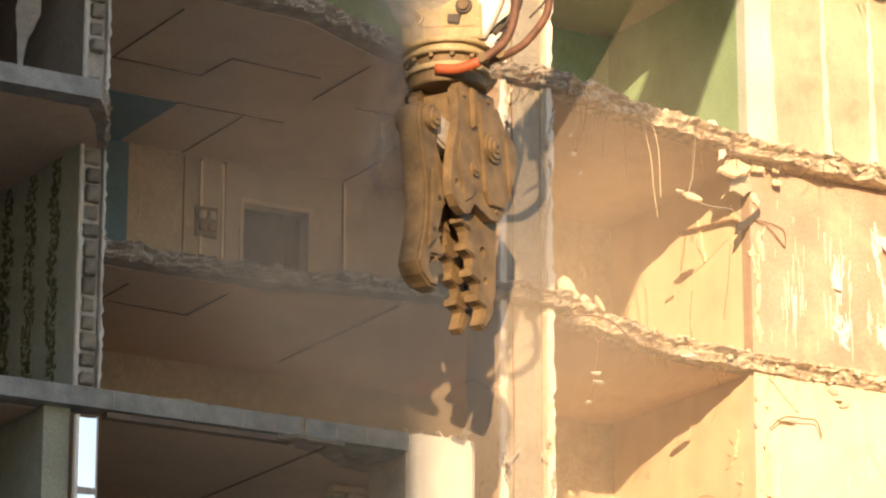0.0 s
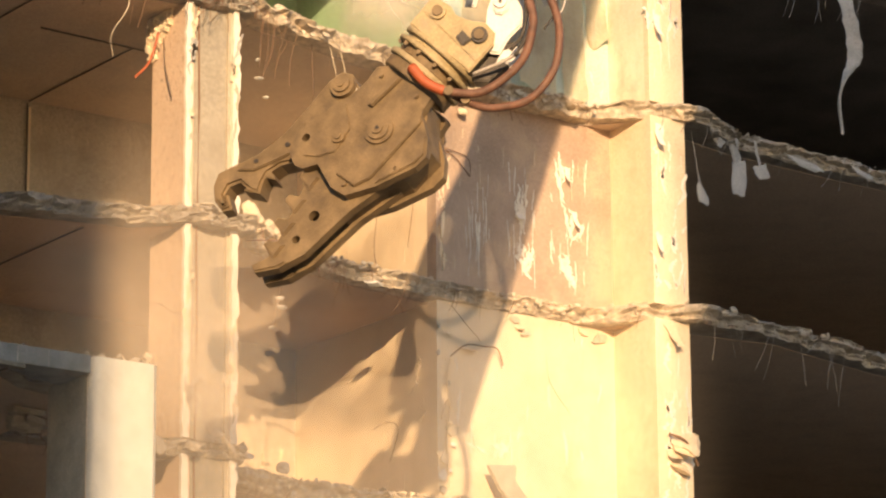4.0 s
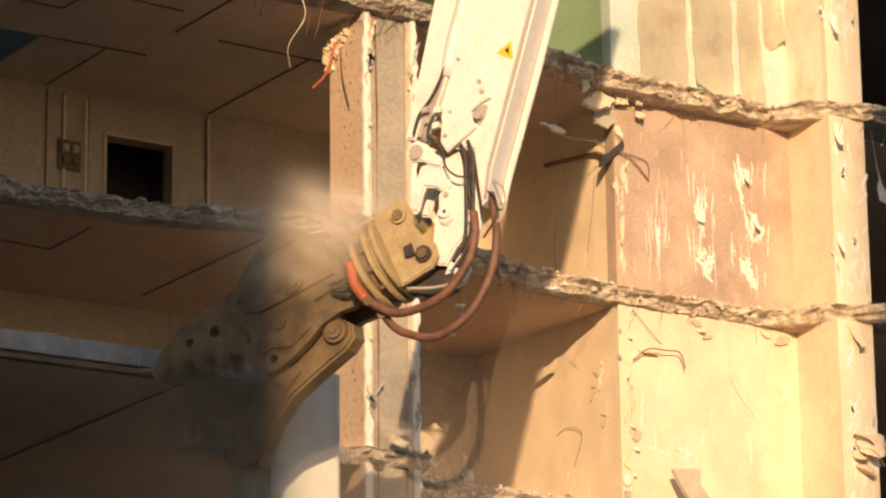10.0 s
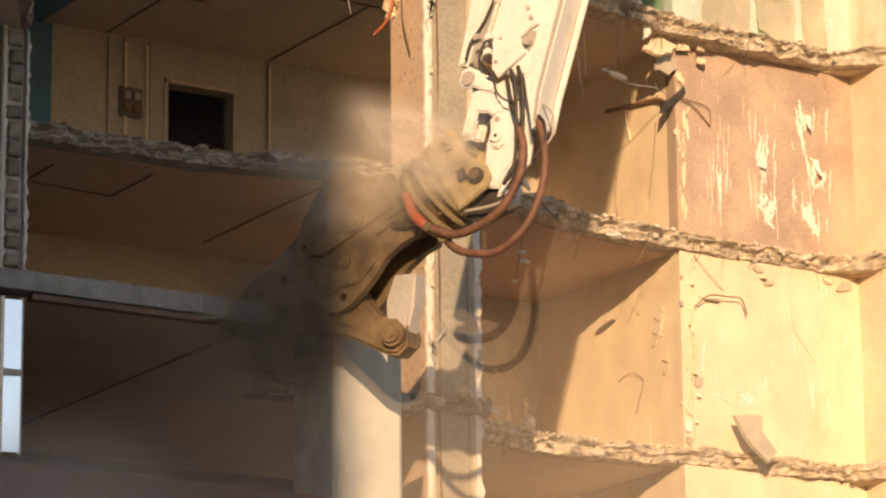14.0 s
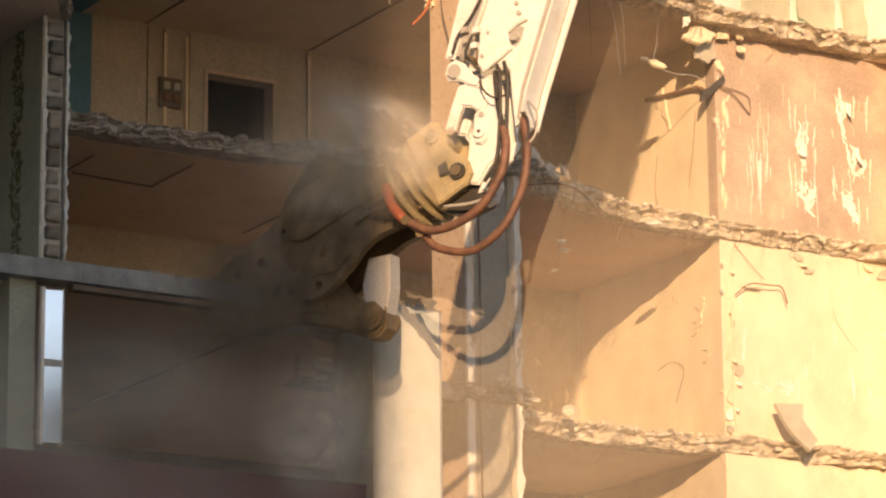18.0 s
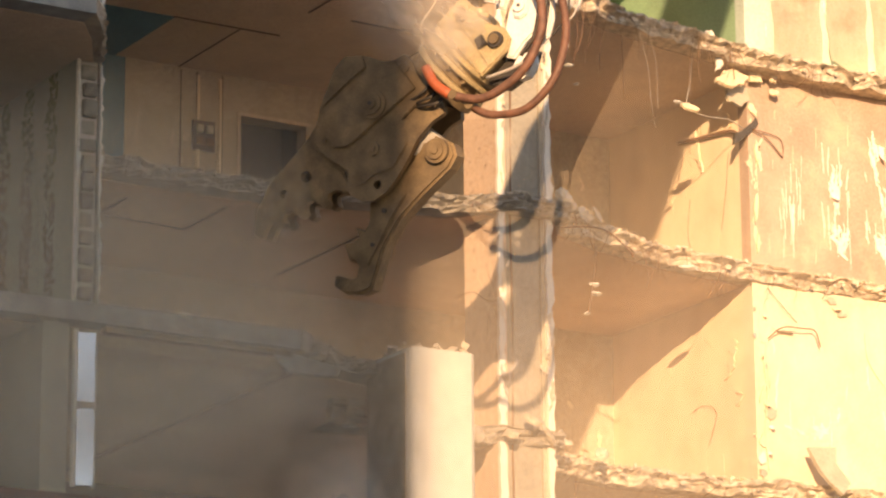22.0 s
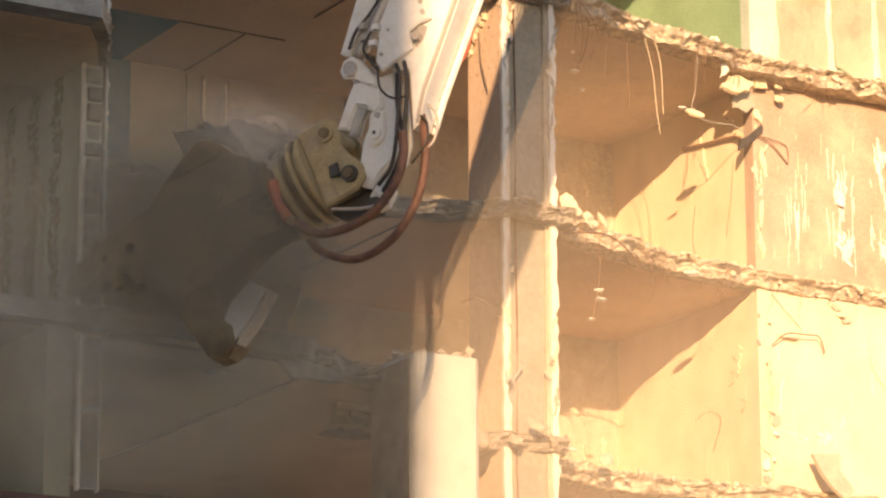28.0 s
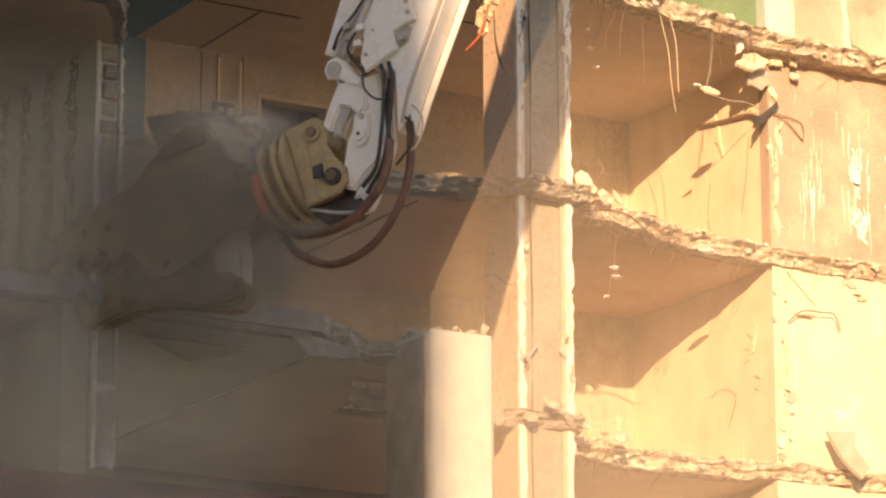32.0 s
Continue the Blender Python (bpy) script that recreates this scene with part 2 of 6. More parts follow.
def prism(bm, outline, h0, h1, axes="xyz", bevel=0.0):
    """A plate: an outline of (a, b) pairs, thick from h0 to h1 along the third axis."""
    ia, ib, ic = ("xyz".index(c) for c in axes)

    def at(a, b, c):
        p = [0.0, 0.0, 0.0]
        p[ia], p[ib], p[ic] = a, b, c
        return bm.verts.new(p)
    lo = [at(a, b, h0) for a, b in outline]
    hi = [at(a, b, h1) for a, b in outline]
    k = len(outline)
    faces = [bm.faces.new(lo[::-1]), bm.faces.new(hi)]
    faces += [bm.faces.new((lo[i], lo[(i + 1) % k], hi[(i + 1) % k], hi[i])) for i in range(k)]
    bmesh.ops.recalc_face_normals(bm, faces=faces)
    if bevel:
        edges = list(faces[0].edges) + list(faces[1].edges)
        bmesh.ops.bevel(bm, geom=edges, offset=bevel, segments=2, affect="EDGES")
    return bm


def rod(bm, points, r, sides=6):
    """A tube along a line of points."""
    points = [Vector(p) for p in points]
    rings = []
    for i, p in enumerate(points):
        d = (points[min(i + 1, len(points) - 1)] - points[max(i - 1, 0)]).normalized()
        q = d.to_track_quat("Z", "Y")
        rings.append([bm.verts.new(p + q @ Vector((r * math.cos(2 * math.pi * k / sides), r * math.sin(2 * math.pi * k / sides), 0))) for k in range(sides)])
    for a, b in zip(rings, rings[1:]):
        for k in range(sides):
            bm.faces.new((a[k], a[(k + 1) % sides], b[(k + 1) % sides], b[k]))
    bm.faces.new(rings[0][::-1])
    bm.faces.new(rings[-1])
    return bm


def curve_points(ctrl, n=16):
    """A smooth line through control points."""
    c = [Vector(p) for p in ctrl]
    c = [c[0] * 2 - c[1]] + c + [c[-1] * 2 - c[-2]]
    out = []
    for i in range(1, len(c) - 2):
        for k in range(n):
            t = k / n
            p0, p1, p2, p3 = c[i - 1:i + 3]
            out.append(0.5 * (2 * p1 + (p2 - p0) * t + (2 * p0 - 5 * p1 + 4 * p2 - p3) * t * t + (3 * p1 - p0 - 3 * p2 + p3) * t ** 3))
    out.append(c[-2])
    return out


CUBE = [(x, y, z) for x in (-1, 1) for y in (-1, 1) for z in (-1, 1)]
SIDES = [(0, 1, 3, 2), (4, 6, 7, 5), (0, 4, 5, 1), (2, 3, 7, 6), (0, 2, 6, 4), (1, 5, 7, 3)]


def rock(bm, at, size, rng, flat=0.7):
    """An angular broken lump with skewed sides."""
    q = Euler((rng.uniform(-.7, .7), rng.uniform(-.7, .7), rng.uniform(0, 6))).to_matrix()
    s = Vector((size * rng.uniform(0.5, 1.2), size * rng.uniform(0.5, 1.1), size * flat * rng.uniform(0.4, 1.1)))
    verts = [bm.verts.new(Vector(at) + q @ Vector([c * w * rng.uniform(0.45, 1.15) for c, w in zip(p, s)])) for p in CUBE]
    for f in SIDES:
        bm.faces.new([verts[k] for k in f])


def disc(bm, x, y, z0, z1, r, sides=20):
    """A round plate or pin across the third axis."""
    return prism(bm, [(x + r * math.cos(2 * math.pi * k / sides), y + r * math.sin(2 * math.pi * k / sides)) for k in range(sides)], z0, z1)


# ---- the torn block of flats ----
U = {-1: 7.56, 0: 10.36, 1: 13.16, 2: 15.96, 3: 18.76}   # undersides of the floors
T = 0.2                                                  # their thickness
BACK = 39.15
XC, YC = 25.93, 35.87                                    # outer corner of the sunlit walls


def fine_line(line, step=0.06):
    """Points at even steps along a line of (x, y) corners."""
    out = []
    for (ax, ay), (bx, by) in zip(line, line[1:]):
        k = max(1, int(math.hypot(bx - ax, by - ay) / step))
        out += [(ax + (bx - ax) * i / k, ay + (by - ay) * i / k) for i in range(k)]
    return out + [line[-1]]


def tear(x, y, z, amount):
    """How far a broken face lies back at a place."""
    return amount * (1.5 * noise.noise((x * 1.3, y, z)) + 1.0 * noise.noise((x * 4.1, y * 4, z * 5)) + 0.4 * noise.noise((x * 9, y * 9, z * 14)))


def slab(name, z, line, clean_to, label):
    """A floor slab, smooth where it was cast and torn beyond."""
    step = 0.035
    edge = fine_line([p for p in line if p[0] < 34.5] + [p for p in line if p[0] >= 34.5], step)
    bm = bmesh.new()
    n = len(edge)
    rows = []
    levels = 8
    for k in range(levels + 1):
        f = k / levels
        row = []
        for x, y in edge:
            r = 0.0 if x < clean_to else min(1.0, (x - clean_to) / 0.3)
            bulge = -0.02 * r * math.sin(math.pi * f)
            # the screed on top overhangs the sheared concrete in a ragged lip
            lip = 0.62 + 0.3 * noise.noise((x * 1.7, 3.0, z)) + 0.12 * noise.noise((x * 7.0, 6.0, z))
            rough, knobs = (1.0 if f > lip else 0.55, 1.0) if x > 22.3 else (1.15, 1.7)
            bulge += r * (-0.05 if f > lip else 0.03) * (1.0 if x > 22.3 else 0.3)
            dz = r * (0.08 if x > 22.3 and x < 29 else 0.055) * (noise.noise((x * 2.1 * knobs, 5.0, z + f)) + 0.45 * noise.noise((x * 9.0, 8.0, z + f))) * (1.0 if 0 < k < levels else 0.7)
            row.append(bm.verts.new((x + r * 0.02 * noise.noise((x * 20, k * 2.0, z)), y + bulge + r * (tear(x, y, z + f * 0.2, 0.09) + rough * (0.07 * noise.noise((x * 3.4 * knobs, k * 0.9, z)) + 0.034 * noise.noise((x * 10 * knobs, k * 1.9, z)) + 0.03 * noise.noise((x * 25, k * 3.3, z)))), z + f * T + dz)))
        rows.append(row)
    for a, b in zip(rows, rows[1:]):
        for i in range(n - 1):
            bm.faces.new((a[i], a[i + 1], b[i + 1], b[i]))
    inner = [bm.verts.new((x, y + (0.28 if x >= clean_to else 0.02), z)) for x, y in edge]
    for i in range(n - 1):
        bm.faces.new((rows[0][i + 1], rows[0][i], inner[i], inner[i + 1]))
    back = [BACK + 0.25 if x < 29.5 else 47.0 for x, y in edge]
    far_lo = [bm.verts.new((x, q, z)) for (x, y), q in zip(edge, back)]
    far_hi = [bm.verts.new((x, q, z + T)) for (x, y), q in zip(edge, back)]
    for i in range(n - 1):
        bm.faces.new((inner[i + 1], inner[i], far_lo[i], far_lo[i + 1]))
        bm.faces.new((rows[-1][i], rows[-1][i + 1], far_hi[i + 1], far_hi[i]))
        bm.faces.new((far_hi[i], far_hi[i + 1], far_lo[i + 1], far_lo[i]))
    bm.faces.new([r[0] for r in rows] + [far_hi[0], far_lo[0], inner[0]])
    bm.faces.new([inner[-1], far_lo[-1], far_hi[-1]] + [r[-1] for r in rows[::-1]])
    bmesh.ops.recalc_face_normals(bm, faces=bm.faces[:])
    ob = part(name, bm, CONCRETE)
    ob.data.materials.append(BEAM)
    ob.data.materials.append(CONCRETE_SUNLIT)
    for f in ob.data.polygons:
        # cast concrete to the west; the sunlit edge past the shaft is coloured paler
        f.material_index = 1 if f.center.x < clean_to else 2 if 22.3 < f.center.x < 29.5 else 0
    return tagged(ob, label, "floor slab", kind="structure")


def ceiling_skin(name, z, line, mat=None, inset=0.3, back=BACK):
    bm = bmesh.new()
    prism(bm, [(x, y + inset) for x, y in line] + [(line[-1][0], back), (line[0][0], back)], z - 0.012, z - 0.002)
    return tagged(part(name, bm, mat or CEILING), "stained off-white painted underside of a concrete floor", "ceiling", kind="structure")


def wall(name, x0, x1, y0, y1, z0, z1, mat, label):
    return tagged(part(name, boxed(x0, x1, y0, y1, z0, z1), mat), label, "wall", kind="structure")


EDGES = {}
LEFT = 6.0
RIGHT = 60.0
LINE3 = [(LEFT, 30.7), (14.6, 30.7), (14.9, 33.4), (17.5, 33.8), (22.2, 34.7), (25.4, 35.3), (28.9, 35.5), (29.5, 35.0), (30.9, 35.5), (RIGHT, 35.8)]
LINE2 = [(LEFT, 30.7), (14.6, 30.7), (15.0, 33.3), (17.5, 33.75), (18.4, 33.8), (19.9, 34.55), (21.2, 34.5), (22.25, 34.5), (22.5, 34.75), (22.95, 34.84), (24.4, 35.2), (25.4, 35.4), (26.3, 35.5), (28.3, 35.62), (28.85, 35.1), (29.5, 34.85), (30.9, 35.5), (33.0, 35.6), (RIGHT, 35.8)]
LINE1 = [(LEFT, 30.45), (14.1, 30.45), (14.4, 30.9), (14.8, 31.7), (14.92, 32.2), (15.15, 35.3), (17.0, 35.42), (18.8, 35.42), (20.1, 35.05), (20.9, 34.9), (21.25, 34.55), (22.25, 34.5), (22.5, 34.85), (23.2, 35.2), (24.3, 35.55), (25.4, 35.72), (26.5, 35.78), (28.4, 35.8), (28.85, 35.2), (29.4, 34.85), (31.1, 34.95), (33.5, 35.5), (RIGHT, 35.8)]
LINE0 = [(LEFT, 31.75), (17.15, 31.75), (17.35, 32.0), (17.7, 32.1), (18.1, 32.45), (18.6, 32.6), (18.95, 33.0), (19.1, 34.9), (21.1, 34.75), (22.2, 34.6), (22.5, 35.5), (22.8, 35.75), (23.9, 36.0), (25.3, 35.95), (26.3, 35.8), (28.4, 35.8), (28.85, 35.2), (29.4, 34.85), (33.5, 35.5), (RIGHT, 35.8)]
LINEM = [(LEFT, 31.75), (18.5, 31.75), (21.5, 34.9), (26.3, 35.8), (RIGHT, 35.8)]
for lv, line in ((3, LINE3), (2, LINE2), (1, LINE1), (0, LINE0), (-1, LINEM)):
    EDGES[lv] = slab("floor_slab_%d" % (lv + 2), U[lv], line, 17.1 if lv == 0 else 18.3 if lv < 0 else 14.1, "broken reinforced concrete floor slab with a torn edge")
    if lv == 1:
        ceiling_skin("ceiling_%d" % (lv + 2), U[lv], [p for p in line if p[0] < 29 and p[0] > 14.9] + [(29.0, 35.9)], TANCEILING)
        ceiling_skin("ceiling_balcony", U[lv], [p for p in line if p[0] < 14.85], CEILING)
    else:
        ceiling_skin("ceiling_%d" % (lv + 2), U[lv], [p for p in line if p[0] < 29] + [(29.0, 35.9)], CEILING)
    # the topmost ceiling of the unlit rooms takes the shade colour
    ceiling_skin("ceiling_sooty_%d" % (lv + 2), U[lv], [(29.45, 35.2)] + [p for p in line if p[0] > 29.6], ROOMSHADE if lv == 3 else CEILING, back=46.7)

# back wall with the black opening, storey by storey
BX0, BX1, BZ0, BZ1 = 20.21, 21.18, 14.45, 15.41
for lv in (-1, 0, 1, 2):
    z0, z1 = U[lv] + T, U[lv + 1] - 0.012
    # the lowest storey gets the shade colour
    mat = (SHADEWALL, BEIGE, BEIGE, GREEN)[lv + 1]
    if lv == 1:
        wall("wall_back_1", 18.55, BX0, BACK, BACK + 0.25, z0, z1, mat, "beige painted rear wall, dirty and water-stained")
        wall("wall_back_2", BX0, BX1, BACK, BACK + 0.25, z0, BZ0, mat, "beige painted rear wall below an opening")
        wall("wall_back_3", BX0, BX1, BACK, BACK + 0.25, BZ1, z1, mat, "beige painted rear wall above an opening")
        wall("wall_back_4", BX1, XC + 0.1, BACK, BACK + 0.25, z0, z1, mat, "beige painted rear wall, dirty and water-stained")
        wall("wall_back_5", LEFT, 18.55, BACK, BACK + 0.25, z0, z1, TEAL, "teal painted rear wall where a partition is gone")
    else:
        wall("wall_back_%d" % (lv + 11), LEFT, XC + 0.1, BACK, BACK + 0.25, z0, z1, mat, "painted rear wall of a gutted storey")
# added tall to close off the sky; its dark colour stands for shade
wall("wall_far", 29.44, RIGHT, 46.7, 47.0, 15.96, 30, ROOMSHADE, "added rear wall coloured dark for the shaded rooms")
wall("wall_far_2", 29.44, RIGHT, 46.7, 47.0, 0, 15.955, BEIGE, "dusty beige rear wall of the shaded rooms")
# added box, coloured dark so that the opening shows as unlit
wall("wall_darkbox_back", 19.6, 21.8, 41.0, 41.2, 13.3, 16.0, SHADEWALL, "dark wall added to blacken the opening")
wall("wall_darkbox_side", 19.5, 19.6, BACK + 0.25, 41.2, 13.3, 16.0, SHADEWALL, "dark wall added to blacken the opening")
wall("wall_darkbox_side_2", 21.8, 21.9, BACK + 0.25, 41.2, 13.3, 16.0, SHADEWALL, "dark wall added to blacken the opening")
wall("wall_darkbox_top", 19.5, 21.9, BACK + 0.25, 41.2, 16.0, 16.2, SHADEWALL, "dark cover added to blacken the opening")
wall("wall_darkbox_base", 19.5, 21.9, BACK + 0.25, 41.2, 13.1, 13.3, SHADEWALL, "dark base added to blacken the opening")
wall("wall_west_end", LEFT - 0.25, LEFT, 30.7, BACK + 0.25, 0, 21, ROOMSHADE, "end wall coloured dark for the block's shade")
wall("wall_east_end", RIGHT, RIGHT + 0.25, 35.8, 47.0, 0, 21, ROOMSHADE, "end wall coloured dark for the block's shade")
wall("wall_below", LEFT, RIGHT, 36.6, 36.85, 0, 7.5, SHADEWALL, "lower wall coloured dark for its shade")

# sunlit walls: the cross wall, the front wall beside it, its return and the pilaster
for lv in (-1, 0, 1, 2):
    z0, z1 = U[lv] + T, U[lv + 1] - 0.002
    cross, front = ((CREAM, CREAM), (OCHRE, CREAM), (OCHRE, SALMON), (GREEN, PALEBLUE))[lv + 1]
    wall("wall_cross_%d" % (lv + 2), XC, XC + 0.2, YC + 0.2, BACK, z0, z1, cross, "sunlit painted cross wall with torn plaster")
    wall("wall_front_%d" % (lv + 2), XC, 28.85, YC, YC + 0.2, z0, z1, front, "sunlit painted wall with scraped and flaking paint")
    wall("wall_return_%d" % (lv + 2), 28.85, 29.05, 35.1, YC + 0.2, z0, z1, (CREAM, CREAM, OCHRE, PALECREAM)[lv + 1], "sunlit painted return of the wall")
    wall("wall_pilaster_%d" % (lv + 2), 28.85, 29.44, 35.0, 35.1, z0, z1, CREAM, "cream plastered end of the wall with chipped edges")
    # the top storey's wall is coloured dark in place of shade
    wall("wall_dark_%d" % (lv + 2), 29.3, 29.44, 35.1, 46.7, z0, z1, ROOMSHADE if lv == 2 else BEIGE, "cross wall in deep shade")

# lofty blocks added out of view: one shades the west part, one the east
tagged(part("wall_shade_block", boxed(-60, -10.28, -16, -6.0, 0, 40), FACADE), "unseen plain block added to shade the west part", "wall", kind="structure")
tagged(part("wall_shade_block_2", boxed(-19.0, -4.3, -55, -45, 0, 46), FACADE), "unseen plain block added to shade the east rooms", "wall", kind="structure")
tagged(part("ground", boxed(-400, 400, -400, 400, -0.4, 0), GROUND), "trodden earth of a demolition site", "ground", kind="structure")
# dark sheets that paint shade on the floors of the unlit rooms
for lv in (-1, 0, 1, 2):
    tagged(part("floor_shade_%d" % (lv + 2), boxed(29.45, RIGHT, 36.2, 46.7, U[lv] + T + 0.002, U[lv] + T + 0.02), ROOMSHADE), "floor sheet coloured dark for the room's shade", "floor", kind="structure")
# teal paint left on the ceiling by the lost partition
tagged(part("ceiling_teal", boxed(15.3, 18.4, 37.42, BACK, U[2] - 0.018, U[2] - 0.0125), TEAL), "teal paint left on a ceiling", "ceiling", kind="structure")


# ---- pier, pillar, block wall ----
def pier(lv):
    z0, z1 = U[lv] + T, U[lv + 1] - 0.004
    shaft = tagged(new("shaft_wall"), "broken plastered shaft wall with flowered wallpaper on its side", "wall stub", group="storeys of the shaft wall")
    shaft.location = (21.35, 34.65, z0)
    h = z1 - z0
    part("side_wall", boxed(0, 0.12, 0.02, 0.78, 0, h), PIERPAPER, shaft, "pink-beige wallpaper with small sprigs")
    rng = random.Random(40 + lv)
    for name, a, b in (("west_edge", -0.012, 0.075), ("east_edge", 0.66, 0.755)):
        bm = bmesh.new()
        n = 26
        outline = [(a + rng.uniform(-.012, .012), h * i / n) for i in range(n + 1)] + [(b + rng.uniform(-.035, .02), h * i / n) for i in range(n, -1, -1)]
        prism(bm, outline, -0.03, 0.015, axes="xzy")
        part(name, bm, WHITE, shaft, "chipped white plaster edge")
    part("recess", boxed(0.12, 0.61, 0.06, 0.2, 0, h), SHAFT_SHADE, shaft, "streaky plaster panel, toned darker for the recess shade")
    part("east_wall", boxed(0.61, 0.74, 0.02, 0.78, 0, h), SHAFT, shaft)
    bm = bmesh.new()
    rod(bm, [(0.2, 0.035, 0), (0.21, 0.03, h * .5), (0.19, 0.035, h)], 0.012)
    part("pipe", bm, REBAR, shaft, "thin rusty pipe")
    return shaft


# shaft plaster with the shade of the recess put into its colour
SHAFT_SHADE = material("shaded_shaft_plaster", (0.34, 0.31, 0.245), spread=0.15, scale=2, fine=25, bump=0.2, stain=(0.24, 0.22, 0.19), stain_amount=0.6, stain_scale=4)
PIERPAPER = material("sprigged_wallpaper", (0.66, 0.50, 0.36), spread=0.06, scale=2, fine=30, bump=0.1, stain=(0.45, 0.28, 0.2), stain_amount=0.5, stain_scale=14)
for lv in (-1, 0, 1, 2):
    pier(lv)

# pillar under the end of the beam
pillar = tagged(new("pillar"), "off-white painted concrete pillar with a broken top", "pillar")
pillar.location = (18.45, 31.72, 0)
bm = bmesh.new()
out = [(0.0, 0.95), (0.0, 0.12)] + [(0.12 - 0.12 * math.cos(a), 0.12 - 0.12 * math.sin(a)) for a in [math.pi / 2 * i / 8 for i in range(1, 8)]] + [(0.12, 0.0), (0.74, 0.0), (0.80, 0.05), (0.80, 0.95)]
prism(bm, out, 0, 10.55)
part("shaft", bm, PILLAR, pillar, smooth=False)
# side plate in a darker colour that stands for its shade
part("shaded_side", boxed(-0.012, -0.001, 0.12, 0.95, 0, 10.5), SHAFT, pillar, "raw side with flaked patches, coloured darker for its shade")
bm = bmesh.new()
rng = random.Random(5)
for i in range(40):
    a = rng.random() ** 0.7
    rock(bm, (rng.uniform(0.03, 0.78), rng.uniform(0.06, 0.9), 10.56 + rng.uniform(-.02, .05) + 0.07 * a), rng.uniform(0.025, 0.075), rng)
part("broken_top", bm, RUBBLE, pillar, "crumbled pale concrete")

# block wall with the wallpapered side, seen on its broken end
BWX, BWY = 14.57, 31.82
block_wall = tagged(new("block_wall"), "cross wall of slag blocks, broken at its end, with patterned wallpaper", "wall", kind="structure")
for z0, z1 in ((U[0] + T, U[1] - 0.004), (U[1] + T, U[2] - 0.004)):
    # the upper storey's side is coloured dark for its shade
    part("plastered_side", boxed(BWX - 0.05, BWX - 0.012, BWY, BACK, z0, z1), PAPER if z0 < 12 else SHADEWALL, block_wall)
    part("core", boxed(BWX, BWX + 0.2, BWY + 0.02, BACK, z0, z1), MORTAR, block_wall)
    part("plaster_edge", boxed(BWX + 0.208, BWX + 0.228, BWY - 0.02, BACK, z0, z1), MORTAR, block_wall)
    part("plaster_edge", boxed(BWX - 0.05, BWX - 0.014, BWY - 0.03, BWY, z0, z1), WHITE, block_wall)
part("core", boxed(BWX - 0.32, BWX - 0.03, 31.9, BACK, U[-1] + T, U[0] - 0.004), PAPER, block_wall)
def turned_pane(z0, z1):
    """A pane of mirror metal, angled as a reflector to show brighter sky."""
    return prism(bmesh.new(), [(14.585, 31.80), (14.775, 31.765), (14.777, 31.775), (14.587, 31.81)], z0, z1)


window = tagged(new("narrow_window"), "narrow white-framed window with two sky-bright panes", "window", kind="structure")
part("window_frame", boxed(14.55, 14.585, 31.77, 31.83, 8.66, 10.27), WHITE, window)
part("window_frame", boxed(14.775, 14.80, 31.77, 31.83, 8.66, 10.27), MORTAR, window)
part("crossbar", boxed(14.585, 14.775, 31.77, 31.82, 9.46, 9.53), MORTAR, window)
part("pane", turned_pane(9.53, 10.25), MIRROR, window)
part("pane", turned_pane(8.68, 9.46), MIRROR, window)
part("parapet", boxed(LEFT, 18.3, 31.75, 31.9, U[-1] + T, 8.57), MAROON, None)
tagged(bpy.data.objects["parapet"], "dark maroon balcony parapet panel", "parapet", kind="structure")


# ---- machine ----
def holed(outline, holes, w0, w1):
    """A plate with round holes through it."""
    bm = bmesh.new()
    edges = []
    loops = [[Vector((u, v, w0)) for u, v in outline]]
    for u, v, r in holes:
        loops.append([Vector((u + r * math.cos(2 * math.pi * k / 18), v + r * math.sin(2 * math.pi * k / 18), w0)) for k in range(18)])
    for pts in loops:
        vs = [bm.verts.new(p) for p in pts]
        edges += [bm.edges.new((p, q)) for p, q in zip(vs, vs[1:] + vs[:1])]
    bmesh.ops.triangle_fill(bm, use_beauty=True, use_dissolve=False, edges=edges)
    got = bmesh.ops.extrude_face_region(bm, geom=bm.faces[:])
    bmesh.ops.translate(bm, verts=[g for g in got["geom"] if isinstance(g, bmesh.types.BMVert)], vec=(0, 0, w1 - w0))
    bmesh.ops.recalc_face_normals(bm, faces=bm.faces[:])
    return bm


def plate(name, outline, w0, w1, mat, ob, label="", bevel=0.012):
    bm = bmesh.new()
    prism(bm, outline, w0, w1, bevel=bevel)
    return part(name, bm, mat, ob, label)


def knob(name, u, v, w0, w1, r, mat, ob, seg=16):
    bm = bmesh.new()
    disc(bm, u, v, w0, w1, r, seg)
    return part(name, bm, mat, ob)


def tube(name, pts, r, mat, ob, label="", seg=8, steps=8):
    bm = bmesh.new()
    rod(bm, curve_points(pts, steps), r, seg)
    return part(name, bm, mat, ob, label, smooth=True)


